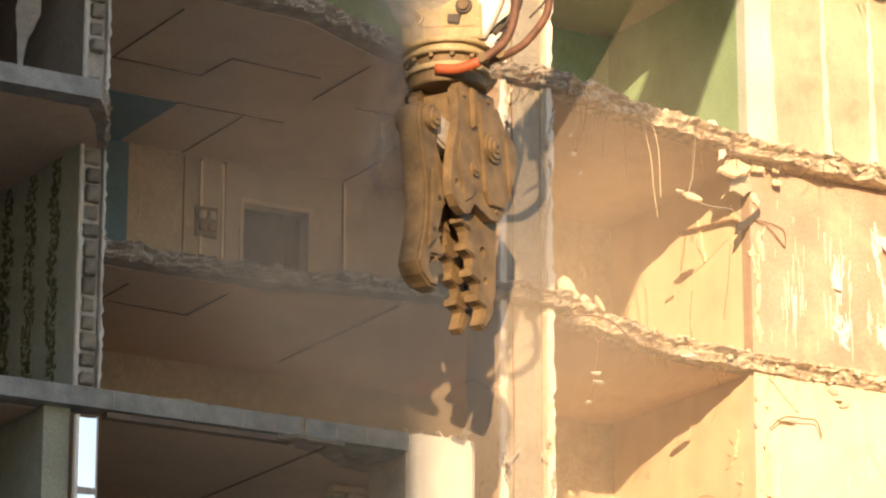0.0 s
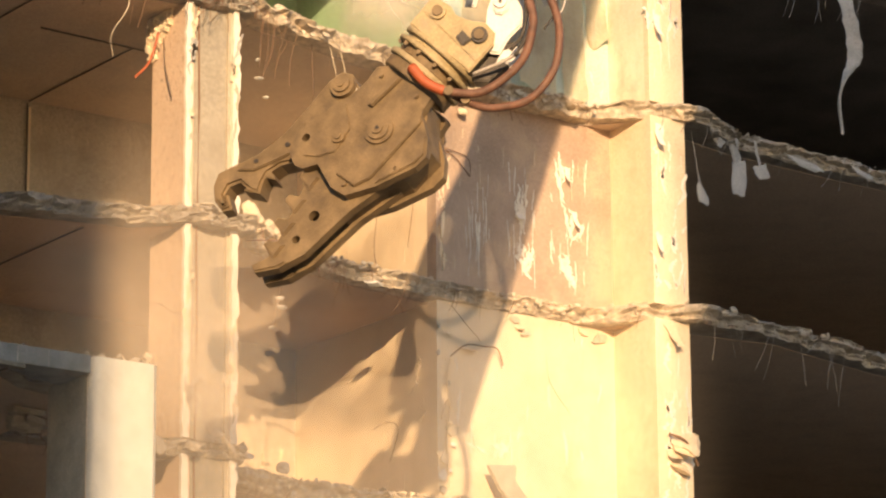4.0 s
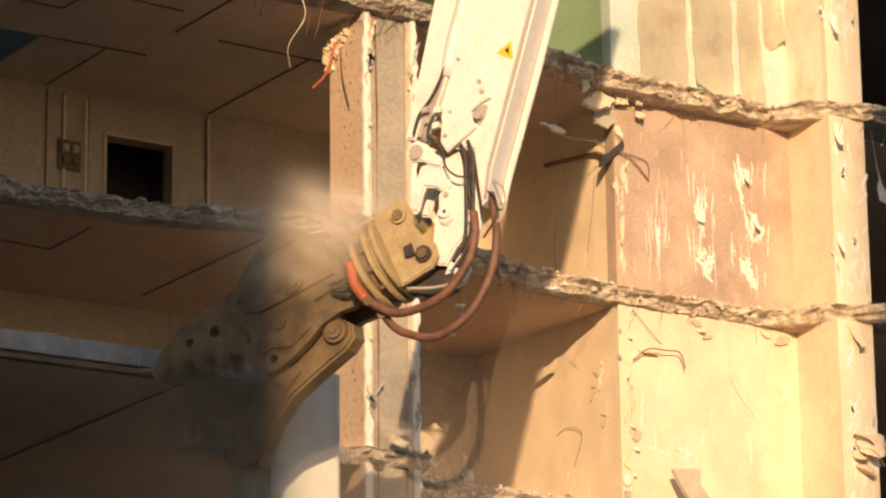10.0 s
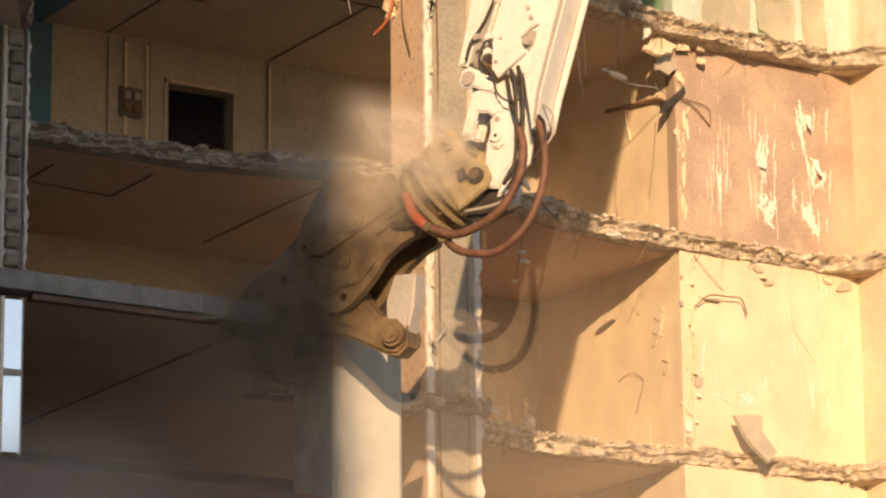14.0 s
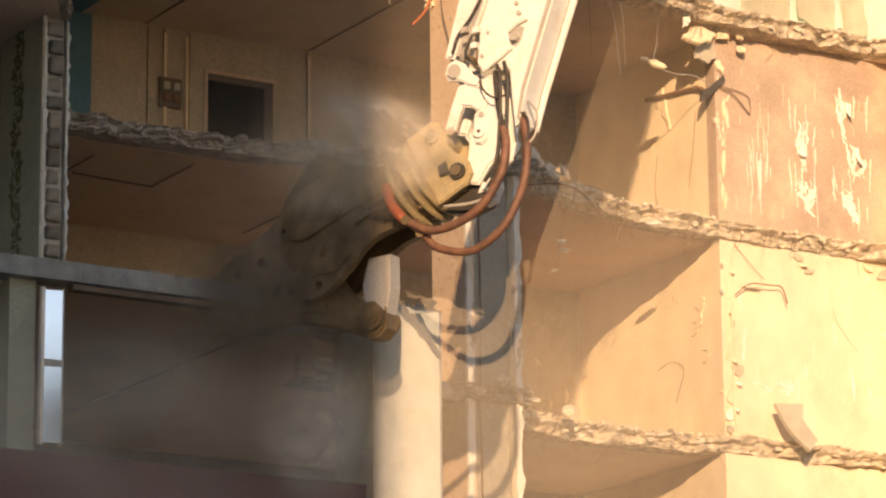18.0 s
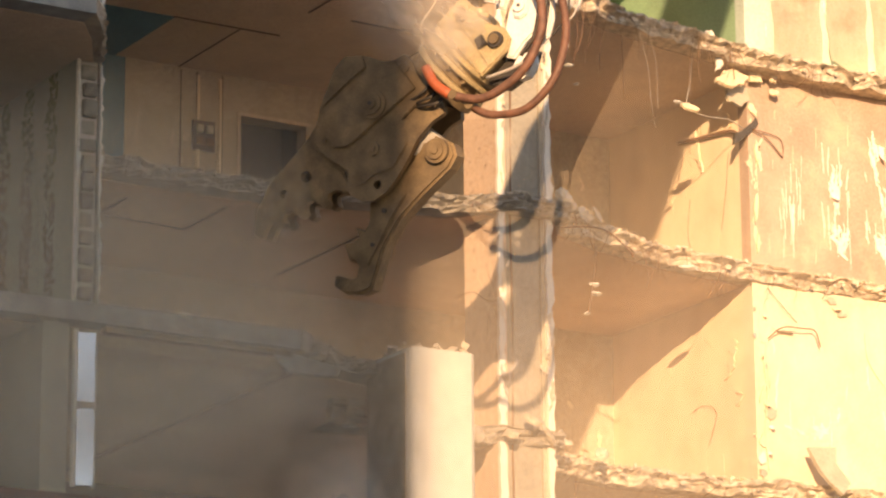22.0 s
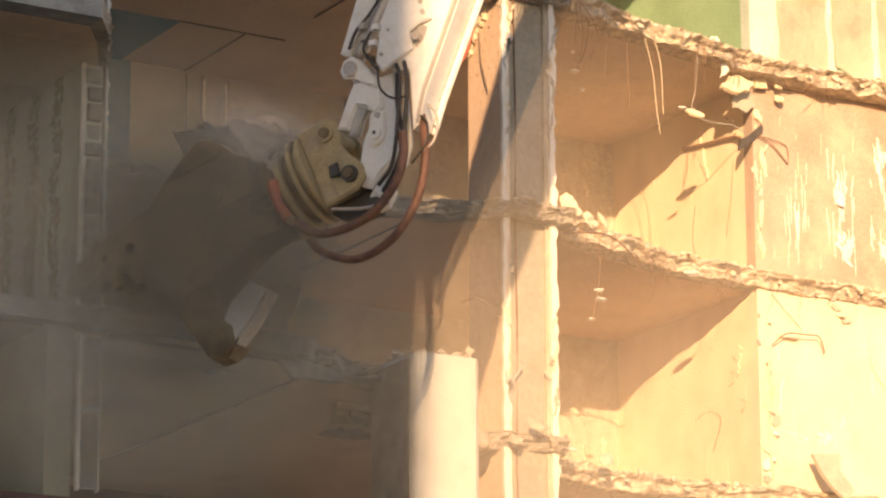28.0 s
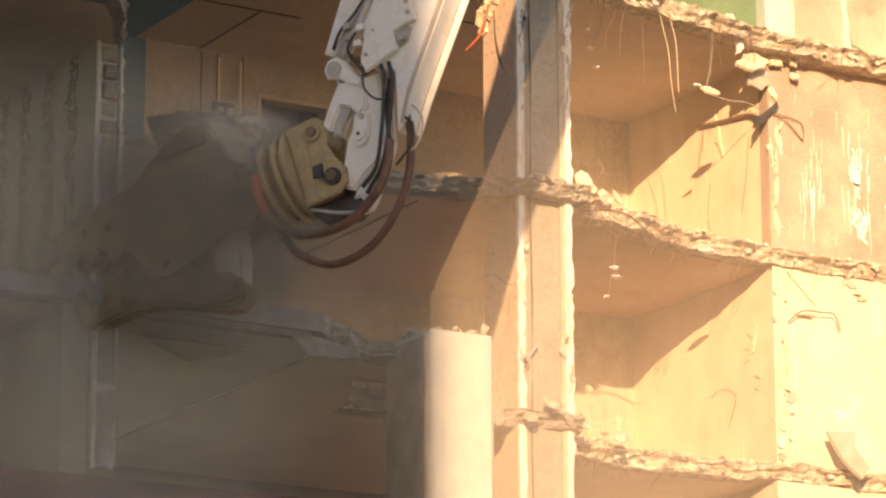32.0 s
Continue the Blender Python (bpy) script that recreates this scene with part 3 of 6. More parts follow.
def boom_arm():
    ob = tagged(new("excavator_arm"), "white steel dipper arm of a demolition excavator with hoses", "excavator arm")
    # origin at the pin of the bracket; u along the reach, v up, w outward
    plate("arm_shell", [(-0.09, 1.18), (0.02, 1.15), (0.12, 1.38), (0.28, 1.56), (0.34, 1.2), (0.45, 1.0), (0.68, 0.95), (0.76, 0.36), (0.81, 0.40), (0.88, 0.73), (1.22, 1.80), (1.44, 2.5), (1.90, 4.0), (3.16, 8.2), (2.2, 8.2), (0.88, 4.0), (0.27, 2.65), (0.2, 2.37)], -0.08, 0.25, ARMWHITE, ob, bevel=0.02)
    plate("edge_flange", [(0.81, 0.40), (0.88, 0.73), (1.22, 1.80), (1.44, 2.5), (1.90, 4.0), (3.16, 8.2), (3.22, 8.2), (1.96, 4.0), (1.50, 2.49), (1.29, 1.78), (0.94, 0.70), (0.85, 0.36)], -0.11, -0.06, ARMWHITE, ob)
    # grey strip that paints the shade on the arm's edge
    plate("edge_flange", [(0.82, 0.42), (0.87, 0.73), (1.21, 1.80), (1.42, 2.5), (1.88, 4.0), (1.84, 4.0), (1.38, 2.5), (1.17, 1.82), (0.84, 0.76), (0.79, 0.44)], 0.25, 0.265, ARMGREY_SHADE, ob, "grey strip painted for the arm's shaded edge")
    for w0, w1 in ((0.12, 0.19), (-0.12, -0.05)):
        plate("side_plate", [(0.49, 0.98), (0.60, 0.30), (0.56, 0.10), (0.43, -0.02), (0.32, -0.19), (0.22, -0.17), (0.17, -0.02), (0.20, 0.30), (0.30, 0.56), (0.24, 0.9)], w0, w1, ARMWHITE, ob, bevel=0.02)
        plate("link", [(-0.07, 0.42), (0.0, 0.66), (0.07, 0.86), (0.2, 0.90), (0.38, 0.80), (0.41, 0.62), (0.33, 0.55), (0.24, 0.62), (0.13, 0.64), (0.09, 0.55), (0.05, 0.40)], w0 + 0.05, w1 + 0.05, ARMWHITE, ob, bevel=0.02)
        plate("knuckle", [(-0.04, 1.10), (0.05, 1.14), (0.16, 1.08), (0.24, 0.98), (0.36, 0.88), (0.33, 0.81), (0.22, 0.84), (0.10, 0.91), (-0.03, 0.92), (-0.07, 1.0)], w0 + 0.08, w1 + 0.08, ARMWHITE, ob, bevel=0.02)
    plate("lower_hook", [(0.50, -0.10), (0.53, -0.22), (0.47, -0.36), (0.37, -0.40), (0.42, -0.31), (0.36, -0.25), (0.28, -0.26), (0.33, -0.14)], 0.0, 0.14, ARMWHITE, ob, bevel=0.02)
    plate("boss_plate", [(0.27, 0.30), (0.29, 0.24), (0.36, 0.22), (0.43, 0.27), (0.45, 0.36), (0.43, 0.56), (0.34, 0.60), (0.27, 0.54)], 0.19, 0.23, ARMWHITE, ob, bevel=0.015)
    knob("pin", 0.35, 0.35, 0.2, 0.26, 0.065, ARMWHITE, ob, 20)
    # solid dark disc, painted as the shade in the hole
    knob("pin_hole_shade", 0.35, 0.35, 0.255, 0.263, 0.02, DARKSTEEL, ob)
    knob("pin", 0.05, 1.01, -0.1, 0.29, 0.075, ARMGREY_SHADE, ob, 20)
    knob("pin", 0.36, 0.53, 0.2, 0.245, 0.03, ARMGREY_SHADE, ob)
    # cylinder in its slot; a grey plate paints the shaded gap beside it
    tube("cylinder_rod", [(0.12, 1.12, 0.24), (0.30, 1.52, 0.24), (0.40, 1.80, 0.24)], 0.045, BRIGHT, ob, "pale cylinder rod", 12, 4)
    tube("cylinder", [(0.39, 1.76, 0.24), (0.55, 2.4, 0.24), (1.25, 4.4, 0.22)], 0.07, ARMWHITE, ob, "", 12, 4)
    plate("slot", [(0.05, 1.18), (0.13, 1.40), (0.28, 1.62), (0.41, 2.0), (0.50, 2.3), (0.53, 2.3), (0.44, 1.9), (0.33, 1.55), (0.19, 1.36), (0.12, 1.16)], 0.245, 0.256, ARMGREY_SHADE, ob, "grey plate painted as the shaded slot beside the cylinder", 0)
    tube("hydraulic_line", [(0.52, 2.25, 0.27), (0.42, 1.9, 0.29), (0.26, 1.58, 0.3), (0.10, 1.38, 0.3), (0.03, 1.2, 0.29)], 0.016, RUBBER, ob)
    plate("gusset", [(0.44, 1.62), (0.50, 2.0), (0.62, 2.18), (0.90, 1.45), (0.79, 1.41), (0.68, 1.33), (0.73, 1.16), (0.41, 0.95), (0.34, 1.06), (0.37, 1.41)], 0.25, 0.31, ARMWHITE, ob, bevel=0.012)
    # flat grey plate in place of the notch's shade
    plate("notch_shade", [(0.69, 1.33), (0.79, 1.41), (0.85, 1.38), (0.82, 1.26), (0.75, 1.18)], 0.25, 0.262, ARMGREY_SHADE, ob, "", 0)
    for u, v, r in ((0.79, 1.63, 0.022), (0.82, 1.52, 0.026), (0.56, 1.9, 0.018), (0.40, 1.12, 0.02), (0.46, 1.36, 0.014)):
        knob("bolt", u, v, 0.31, 0.33, r, ARMGREY_SHADE, ob, 10)
    knob("valve", 0.77, 1.28, 0.25, 0.34, 0.045, ARMGREY_SHADE, ob)
    for u, v in ((0.20, 1.30), (0.17, 1.42), (0.29, 1.24), (0.31, 1.40)):
        plate("valve_block", [(u - 0.035, v - 0.03), (u + 0.04, v - 0.02), (u + 0.035, v + 0.04), (u - 0.03, v + 0.03)], 0.25, 0.33, ARMWHITE if u > 0.25 else ARMGREY_SHADE, ob, "", 0.006)
    knob("union", 0.27, 1.10, 0.2, 0.34, 0.035, STEEL, ob)
    tube("hydraulic_line", [(0.28, 1.35, 0.33), (0.22, 1.18, 0.35), (0.30, 1.06, 0.35), (0.40, 0.94, 0.34)], 0.014, RUBBER, ob)
    plate("warning_sign", [(0.96, 1.92), (1.13, 2.02), (1.14, 1.82)], 0.251, 0.258, SIGN, ob, "yellow triangular warning sticker", 0)
    plate("warning_mark", [(1.05, 1.93), (1.10, 1.96), (1.10, 1.88)], 0.259, 0.263, DARKSTEEL, ob, "", 0)
    # hose bundle that leaves the arm below the gusset
    for k, (c, r) in enumerate((([(0.55, 1.02, 0.27), (0.61, 0.86, 0.3), (0.63, 0.4, 0.32), (0.60, 0.0, 0.32), (0.46, -0.2, 0.3)], 0.02),
                                ([(0.62, 1.05, 0.25), (0.69, 0.84, 0.29), (0.70, 0.4, 0.31), (0.66, 0.02, 0.31), (0.5, -0.26, 0.28)], 0.022),
                                ([(0.38, 1.0, 0.33), (0.42, 0.78, 0.34), (0.56, 0.66, 0.34), (0.70, 0.68, 0.3)], 0.011),
                                ([(0.88, 0.62, 0.2), (1.0, 0.48, 0.22), (1.0, 0.25, 0.24), (0.9, 0.12, 0.26)], 0.012),
                                ([(0.82, 0.5, 0.22), (0.92, 0.4, 0.26), (0.93, 0.2, 0.28), (0.80, 0.0, 0.3)], 0.012))):
        tube("thin_hose" if k > 1 else "hydraulic_line", c, r, RUBBER if k != 3 else ARMGREY_SHADE, ob)
    return ob


def bracket():
    ob = tagged(new("tool_bracket"), "dusty yellow tool bracket with a rotary flange and brown-orange hoses", "tool bracket")
    for w0, w1 in ((0.2, 0.27), (-0.27, -0.2)):
        plate("cheek_plate", [(-0.12, -0.50), (-0.06, -0.56), (0.27, -0.55), (0.27, 0.28), (-0.10, 0.28), (-0.21, 0.20), (-0.23, 0.06), (-0.14, -0.10), (-0.10, -0.24), (-0.14, -0.34)], w0, w1, YELLOW, ob, bevel=0.015)
    part("core", boxed(0.02, 0.27, -0.48, 0.24, -0.2, 0.2), YELLOW, ob)
    for a, r, m, d in ((0.272, 0.46, YELLOW, 0.05), (0.324, 0.40, YELLOW, 0.05), (0.376, 0.46, YELLOW, 0.05), (0.428, 0.38, STEEL, 0.10), (0.53, 0.44, YELLOW, 0.06), (0.592, 0.40, STEEL, 0.13)):
        bm = bmesh.new()
        outline = [(-0.15 + r * math.cos(2 * math.pi * k / 36), r * math.sin(2 * math.pi * k / 36)) for k in range(36)]
        prism(bm, outline, a, a + d, axes="yzx", bevel=0.01)
        part("flange", bm, m, ob)
    for a, b in ((-0.09, 0.11), (-0.01, -0.40)):
        knob("pin", a, b, -0.31, 0.31, 0.085, DARKSTEEL if b > 0 else YELLOW, ob, 20)
        knob("pin_cap", a, b, 0.31, 0.335, 0.055, STEEL, ob, 16)
    plate("lock_plate", [(-0.02, -0.06), (0.08, -0.07), (0.11, 0.05), (0.0, 0.08)], 0.27, 0.31, DARKSTEEL, ob)
    plate("stiffener", [(0.05, -0.52), (0.08, -0.53), (0.14, 0.25), (0.11, 0.26)], 0.268, 0.285, YELLOW, ob)
    for k in range(12):
        a = 2 * math.pi * (k + 0.3) / 12
        part("flange_bolt", disc(bmesh.new(), 0.45, -0.15 + 0.42 * math.cos(a), 0.42 * math.sin(a) - 0.018, 0.42 * math.sin(a) + 0.018, 0.024, 8), STEEL, ob)
    # no lug here: a dark plate fills in for the shaded gap
    plate("lower_shade_plate", [(0.33, 0.26), (-0.12, 0.26), (-0.30, 0.38), (-0.12, 0.50), (0.20, 0.44)], -0.12, 0.10, DARKSTEEL, ob, "dark plate painted as the shaded gap under the bracket")
    tube("guard_rod", [(0.25, 0.30, 0.2), (-0.05, 0.48, 0.25), (-0.35, 0.60, 0.3)], 0.018, ARMGREY_SHADE, ob)
    for c, r in (([(0.62, -0.14, 0.44), (0.64, 0.10, 0.46), (0.58, 0.32, 0.46), (0.34, 0.60, 0.44), (-0.12, 0.68, 0.42), (-0.50, 0.50, 0.38), (-0.68, 0.26, 0.34), (-0.75, 0.02, 0.30)], 0.046),
                 ([(0.56, 0.30, 0.30), (0.50, 0.60, 0.36), (0.38, 0.80, 0.38), (0.10, 1.0, 0.38), (-0.30, 0.97, 0.36), (-0.64, 0.72, 0.32), (-0.84, 0.40, 0.27), (-0.93, 0.06, 0.20), (-0.95, -0.12, 0.16)], 0.042)):
        tube("hose", c, r, HOSE, ob, "", 10, 8)
    for c in ([(-0.75, 0.03, 0.30), (-0.80, -0.25, 0.28), (-0.90, -0.60, 0.22)], [(-0.95, -0.11, 0.16), (-0.98, -0.40, 0.14), (-1.04, -0.70, 0.10)]):
        tube("thin_hose", c, 0.022, RUBBER, ob)
    tube("hose_sleeve", [(0.62, -0.16, 0.44), (0.65, 0.08, 0.46), (0.60, 0.29, 0.462)], 0.054, HOSE_RED, ob, "bright orange-red hose sleeve", 12, 6)
    for c in ([(0.57, 0.33, 0.45)], [(0.52, 0.5, 0.37)]):
        knob("hose_clamp", c[0][0], c[0][1], c[0][2] - 0.06, c[0][2] + 0.06, 0.05, STEEL, ob, 12)
    return ob


HOSE_RED = material("orange_red_sleeve", (0.42, 0.10, 0.038), rough=0.5, spread=0.15, scale=8, bump=0.1)
JAW_PIVOT = (1.84, 0.22)


def crusher():
    ob = tagged(new("demolition_crusher"), "dusty worn steel concrete crusher with a hooked and a toothed jaw", "crusher")
    body = [(0.72, -0.58), (0.90, -0.62), (1.05, -0.90), (1.20, -1.04), (1.36, -1.03), (1.76, -0.84), (2.03, -0.64), (2.06, -0.45), (1.97, -0.12), (2.10, -0.02), (2.13, 0.08), (2.08, 0.22), (1.98, 0.31), (1.84, 0.34), (1.66, 0.32), (1.42, 0.26), (1.22, 0.18), (0.98, 0.16), (0.82, 0.19), (0.72, 0.08)]
    for s in (1, -1):
        def z(a, b):
            return (a, b) if s > 0 else (-b, -a)
        part("body_plate", holed(body, [(*JAW_PIVOT, 0.045)], *z(0.18, 0.28)), STEEL, ob)
        plate("wear_plate", [(0.84, -0.60), (0.98, -0.72), (1.74, -0.74), (1.90, -0.66), (1.92, -0.40), (1.80, -0.30), (0.86, -0.22)], *z(0.28, 0.32), STEEL, ob, bevel=0.01)
        plate("top_rail", [(1.06, -0.88), (1.20, -1.01), (1.35, -1.0), (1.74, -0.82), (1.10, -0.78)], *z(0.28, 0.31), STEEL, ob, bevel=0.01)
        plate("pivot_plate", [(1.30, 0.14), (1.48, -0.12), (1.76, -0.18), (1.92, -0.06), (2.0, 0.08), (1.93, 0.12), (1.80, 0.12), (1.6, 0.22)], *z(0.28, 0.30), STEEL, ob, bevel=0.008)
        for r, d in ((0.155, 0.35), (0.115, 0.375), (0.06, 0.395)):
            knob("pin_boss", 1.31, -0.43, *z(0.31, d), r, STEEL, ob, 28)
        # dark disc in place of a shaded hole
        knob("pin_hole_shade", 1.31, -0.43, *z(0.385, 0.4), 0.022, DARKSTEEL, ob)
        for r, d in ((0.075, 0.325), (0.04, 0.345)):
            knob("pin_boss", 1.62, -0.09, *z(0.29, d), r, STEEL, ob, 20)
        for a, b in ((0.86, 0.06), (0.80, -0.44), (1.95, -0.55), (1.5, -0.88)):
            knob("bolt_head", a, b, *z(0.28, 0.31), 0.024, STEEL, ob, 8)
        plate("cheek_rib", [(0.76, -0.16), (1.16, -0.14), (1.18, -0.08), (0.76, -0.06)], *z(0.28, 0.33), STEEL, ob, bevel=0.012)
        # toothed jaw of this side, with two round holes
        jaw = [(1.6, -0.86), (2.10, -0.74), (2.36, -0.72), (2.74, -0.70), (2.98, -0.60), (3.17, -0.44), (3.14, -0.36), (2.99, -0.40), (2.90, -0.27), (2.81, -0.35), (2.75, -0.33), (2.66, -0.17), (2.57, -0.25), (2.50, -0.23), (2.41, -0.06), (2.32, -0.15), (2.24, -0.12), (2.12, 0.0), (1.9, -0.05), (1.7, -0.3)]
        part("toothed_jaw", holed(jaw, [(2.38, -0.46, 0.06), (2.68, -0.50, 0.045)], *z(0.07, 0.17)), STEEL, ob)
        for a, b in ((2.90, -0.31), (2.66, -0.21), (2.41, -0.11), (2.14, -0.04)):
            plate("tooth", [(a - 0.10, b - 0.14), (a + 0.08, b - 0.16), (a + 0.04, b + 0.05), (a - 0.03, b + 0.05)], *z(0.05, 0.2), STEEL, ob, bevel=0.015)
        plate("jaw_tip", [(2.90, -0.63), (3.02, -0.59), (3.21, -0.42), (3.17, -0.33), (2.98, -0.42)], *z(0.05, 0.2), STEEL, ob, "", 0.02)
    plate("body_core", [(0.76, -0.52), (0.95, -0.70), (1.12, -0.92), (1.5, -0.92), (1.92, -0.66), (1.90, -0.2), (1.3, -0.05), (0.8, 0.06)], -0.18, 0.18, STEEL, ob, "", 0)
    plate("jaw_web", [(1.7, -0.80), (2.2, -0.68), (2.22, -0.60), (2.16, -0.3), (1.9, -0.2)], -0.07, 0.07, STEEL, ob, "", 0)
    for a in (2.5, 2.82):
        plate("cross_bar", [(a - 0.06, -0.56), (a + 0.06, -0.56), (a + 0.05, -0.42), (a - 0.05, -0.42)], -0.08, 0.08, STEEL, ob)
    for k in range(3):
        tube("short_hose", [(0.70, 0.02 - 0.1 * k, 0.2), (0.78, 0.10 - 0.1 * k, 0.36), (0.92, 0.0 - 0.06 * k, 0.34), (0.98, -0.06 - 0.05 * k, 0.28)], 0.018, RUBBER, ob)
    return ob


def hook_jaw(parent):
    p, q = JAW_PIVOT

    def at(a, b):
        return ((a - p) * (0.88 if a > p else 1.0), b - q)

    outline = [(1.0, 0.46), (1.06, 0.58), (1.2, 0.62), (1.56, 0.60), (1.95, 0.60), (2.33, 0.68), (2.58, 0.80), (2.78, 0.89), (2.93, 0.83), (3.05, 0.70), (3.07, 0.56), (3.0, 0.52), (2.93, 0.64), (2.82, 0.67), (2.70, 0.60), (2.71, 0.42), (2.66, 0.32), (2.55, 0.38), (2.42, 0.41), (2.25, 0.36), (2.06, 0.2), (1.90, 0.09), (1.80, 0.08), (1.66, 0.18), (1.45, 0.27), (1.22, 0.20), (1.08, 0.26)]
    outline = [at(a, b) for a, b in outline]
    bm = bmesh.new()
    prism(bm, outline, -0.13, 0.13, bevel=0.03)
    ob = part("hook_jaw", bm, STEEL, parent, "curved steel hook jaw")
    for s in (1, -1):
        w = sorted((s * 0.13, s * 0.165))
        plate("side_plate", [at(a, b) for a, b in ((1.9, 0.24), (2.28, 0.42), (2.5, 0.54), (2.62, 0.70), (2.4, 0.64), (2.0, 0.53), (1.7, 0.47))], *w, STEEL, ob, bevel=0.012)
        knob("bolt", *at(2.02, 0.42), *sorted((s * 0.16, s * 0.18)), 0.028, DARKSTEEL, ob, 10)
        knob("bolt", *at(2.40, 0.58), *sorted((s * 0.16, s * 0.18)), 0.024, DARKSTEEL, ob, 10)
    for r, d in ((0.13, 0.19), (0.09, 0.22), (0.04, 0.235)):
        knob("eye_pin", 1.17 - p, 0.40 - q, -d, d, r, STEEL, ob, 22)
    plate("rod_guard", [(a - p, b - q) for a, b in ((1.04, 0.44), (1.10, 0.05), (1.22, -0.28), (1.46, -0.18), (1.44, 0.10), (1.28, 0.44))], -0.12, 0.12, BRIGHT, ob, "pale worn guard of the jaw cylinder", 0.03)
    for a, b in ((2.66, 0.40), (2.42, 0.38)):
        plate("tooth", [at(a - 0.08, b + 0.1), at(a, b - 0.09), at(a + 0.09, b + 0.1)], -0.11, 0.11, STEEL, ob)
    plate("hook_tip", [at(a, b) for a, b in ((2.92, 0.80), (3.05, 0.72), (3.10, 0.54), (3.0, 0.47), (2.90, 0.62))], -0.10, 0.10, STEEL, ob, "worn hook tip", 0.03)
    return ob


ARM = boom_arm()
BRACKET = bracket()
CRUSHER = crusher()
HOOK = hook_jaw(CRUSHER)


# ---- airborne dust ----
def dust(mat, wide, tall, layers, seed, label):
    """A cloud of drifting dust, in crumpled sheets one behind another."""
    ob = tagged(new("dust_cloud"), label, "dust cloud", kind="stuff")
    rng = random.Random(seed)
    for k in range(layers):
        bm = bmesh.new()
        rings, seg = 8, 28
        rows = []
        for i in range(rings + 1):
            r = i / rings
            rows.append([bm.verts.new((r * math.cos(2 * math.pi * j / seg), r * math.sin(2 * math.pi * j / seg),
                                       0.05 * noise.noise((r * math.cos(2 * math.pi * j / seg) * 2 + seed, r * math.sin(2 * math.pi * j / seg) * 2, k * 3.1)))) for j in range(seg)])
        for a, b in zip(rows, rows[1:]):
            for j in range(seg):
                bm.faces.new((a[j], a[(j + 1) % seg], b[(j + 1) % seg], b[j]))
        bmesh.ops.remove_doubles(bm, verts=bm.verts[:], dist=1e-5)
        b = part("billow", bm, mat, ob, smooth=True)
        b.location = (rng.uniform(-.15, .15) * wide, rng.uniform(-.15, .15) * tall, (k - layers / 2) * 0.14)
        b.rotation_euler = (rng.uniform(-.06, .06), rng.uniform(-.06, .06), rng.uniform(-.5, .5))
        b.scale = (wide * rng.uniform(.8, 1.1), tall * rng.uniform(.8, 1.1), 1.0)
    return ob


CLOUDS = {
    "plume": dust(DUST_THICK, 0.8, 1.7, 2, 9, "sunlit dust plume blowing off the crusher"),
    # sheet added to lift the tone of the shaded rooms behind it
    "haze": dust(DUST_THIN, 7.0, 6.0, 1, 8, "thin dust haze sheet added to brighten the broken rooms"),
    "mid": dust(DUST_VEIL, 2.6, 2.4, 2, 1, "ochre demolition dust drifting before the shaft wall"),
    "left": dust(DUST_FAINT, 4.6, 3.6, 2, 2, "grey demolition dust hanging before the shaded rooms"),
    "low": dust(DUST_GREY, 3.2, 2.0, 1, 3, "grey demolition dust rolling below the beam"),
    "spray": dust(DUST_THICK, 1.25, 0.6, 2, 4, "pale dust spurting from the crusher head"),
    "bite": dust(DUST_SHADE_DARK, 1.25, 0.95, 2, 5, "dust round the jaws of the crusher, coloured dark for the shade"),
    "puff": dust(DUST_PUFF, 1.3, 0.75, 2, 11, "thin sunlit dust trailing off the head of the crusher"),
    "fall": dust(DUST_GREY, 0.95, 1.15, 2, 7, "curtain of grey dust falling under the bitten beam"),
    "smoke": dust(DUST_SHADE_GREY, 1.9, 1.25, 3, 6, "dust cloud wrapping the crusher, coloured dark for the shade"),
}


# ---- wreckage on the slab edges ----
def edge_at(lv, x):
    line = {3: LINE3, 2: LINE2, 1: LINE1, 0: LINE0, -1: LINEM}[lv]
    for (ax, ay), (bx, by) in zip(line, line[1:]):
        if ax <= x <= bx:
            return ay + (by - ay) * (x - ax) / max(1e-6, bx - ax)
    return 35.8


def rubble(lv, x0, x1, per_metre, seed, small=0.015, large=0.07, deep=0.35):
    rng = random.Random(seed)
    bm = bmesh.new()
    for i in range(int((x1 - x0) * per_metre * 1.5)):
        x = rng.uniform(x0, x1)
        if noise.noise((x * 1.9, seed, 0)) < rng.uniform(-0.7, 0.3):
            continue
        s = small * 0.6 + (large - small) * rng.random() ** 6
        face = rng.random() < 0.2
        if face:
            s *= 0.75
        y = edge_at(lv, x) + (rng.uniform(-0.06, 0.02) if face else rng.uniform(-0.02, deep))
        z = U[lv] + (rng.uniform(0.0, T) if face else T + s * 0.35)
        rock(bm, (x, y, z), s * 0.7, rng, 0.6)
    # the sunlit stretch takes the paler copy
    return tagged(part("rubble", bm, RUBBLE_SUNLIT if 22 < x0 < 29 else RUBBLE), "crumbled concrete and plaster rubble on a torn floor edge", "rubble", kind="stuff")


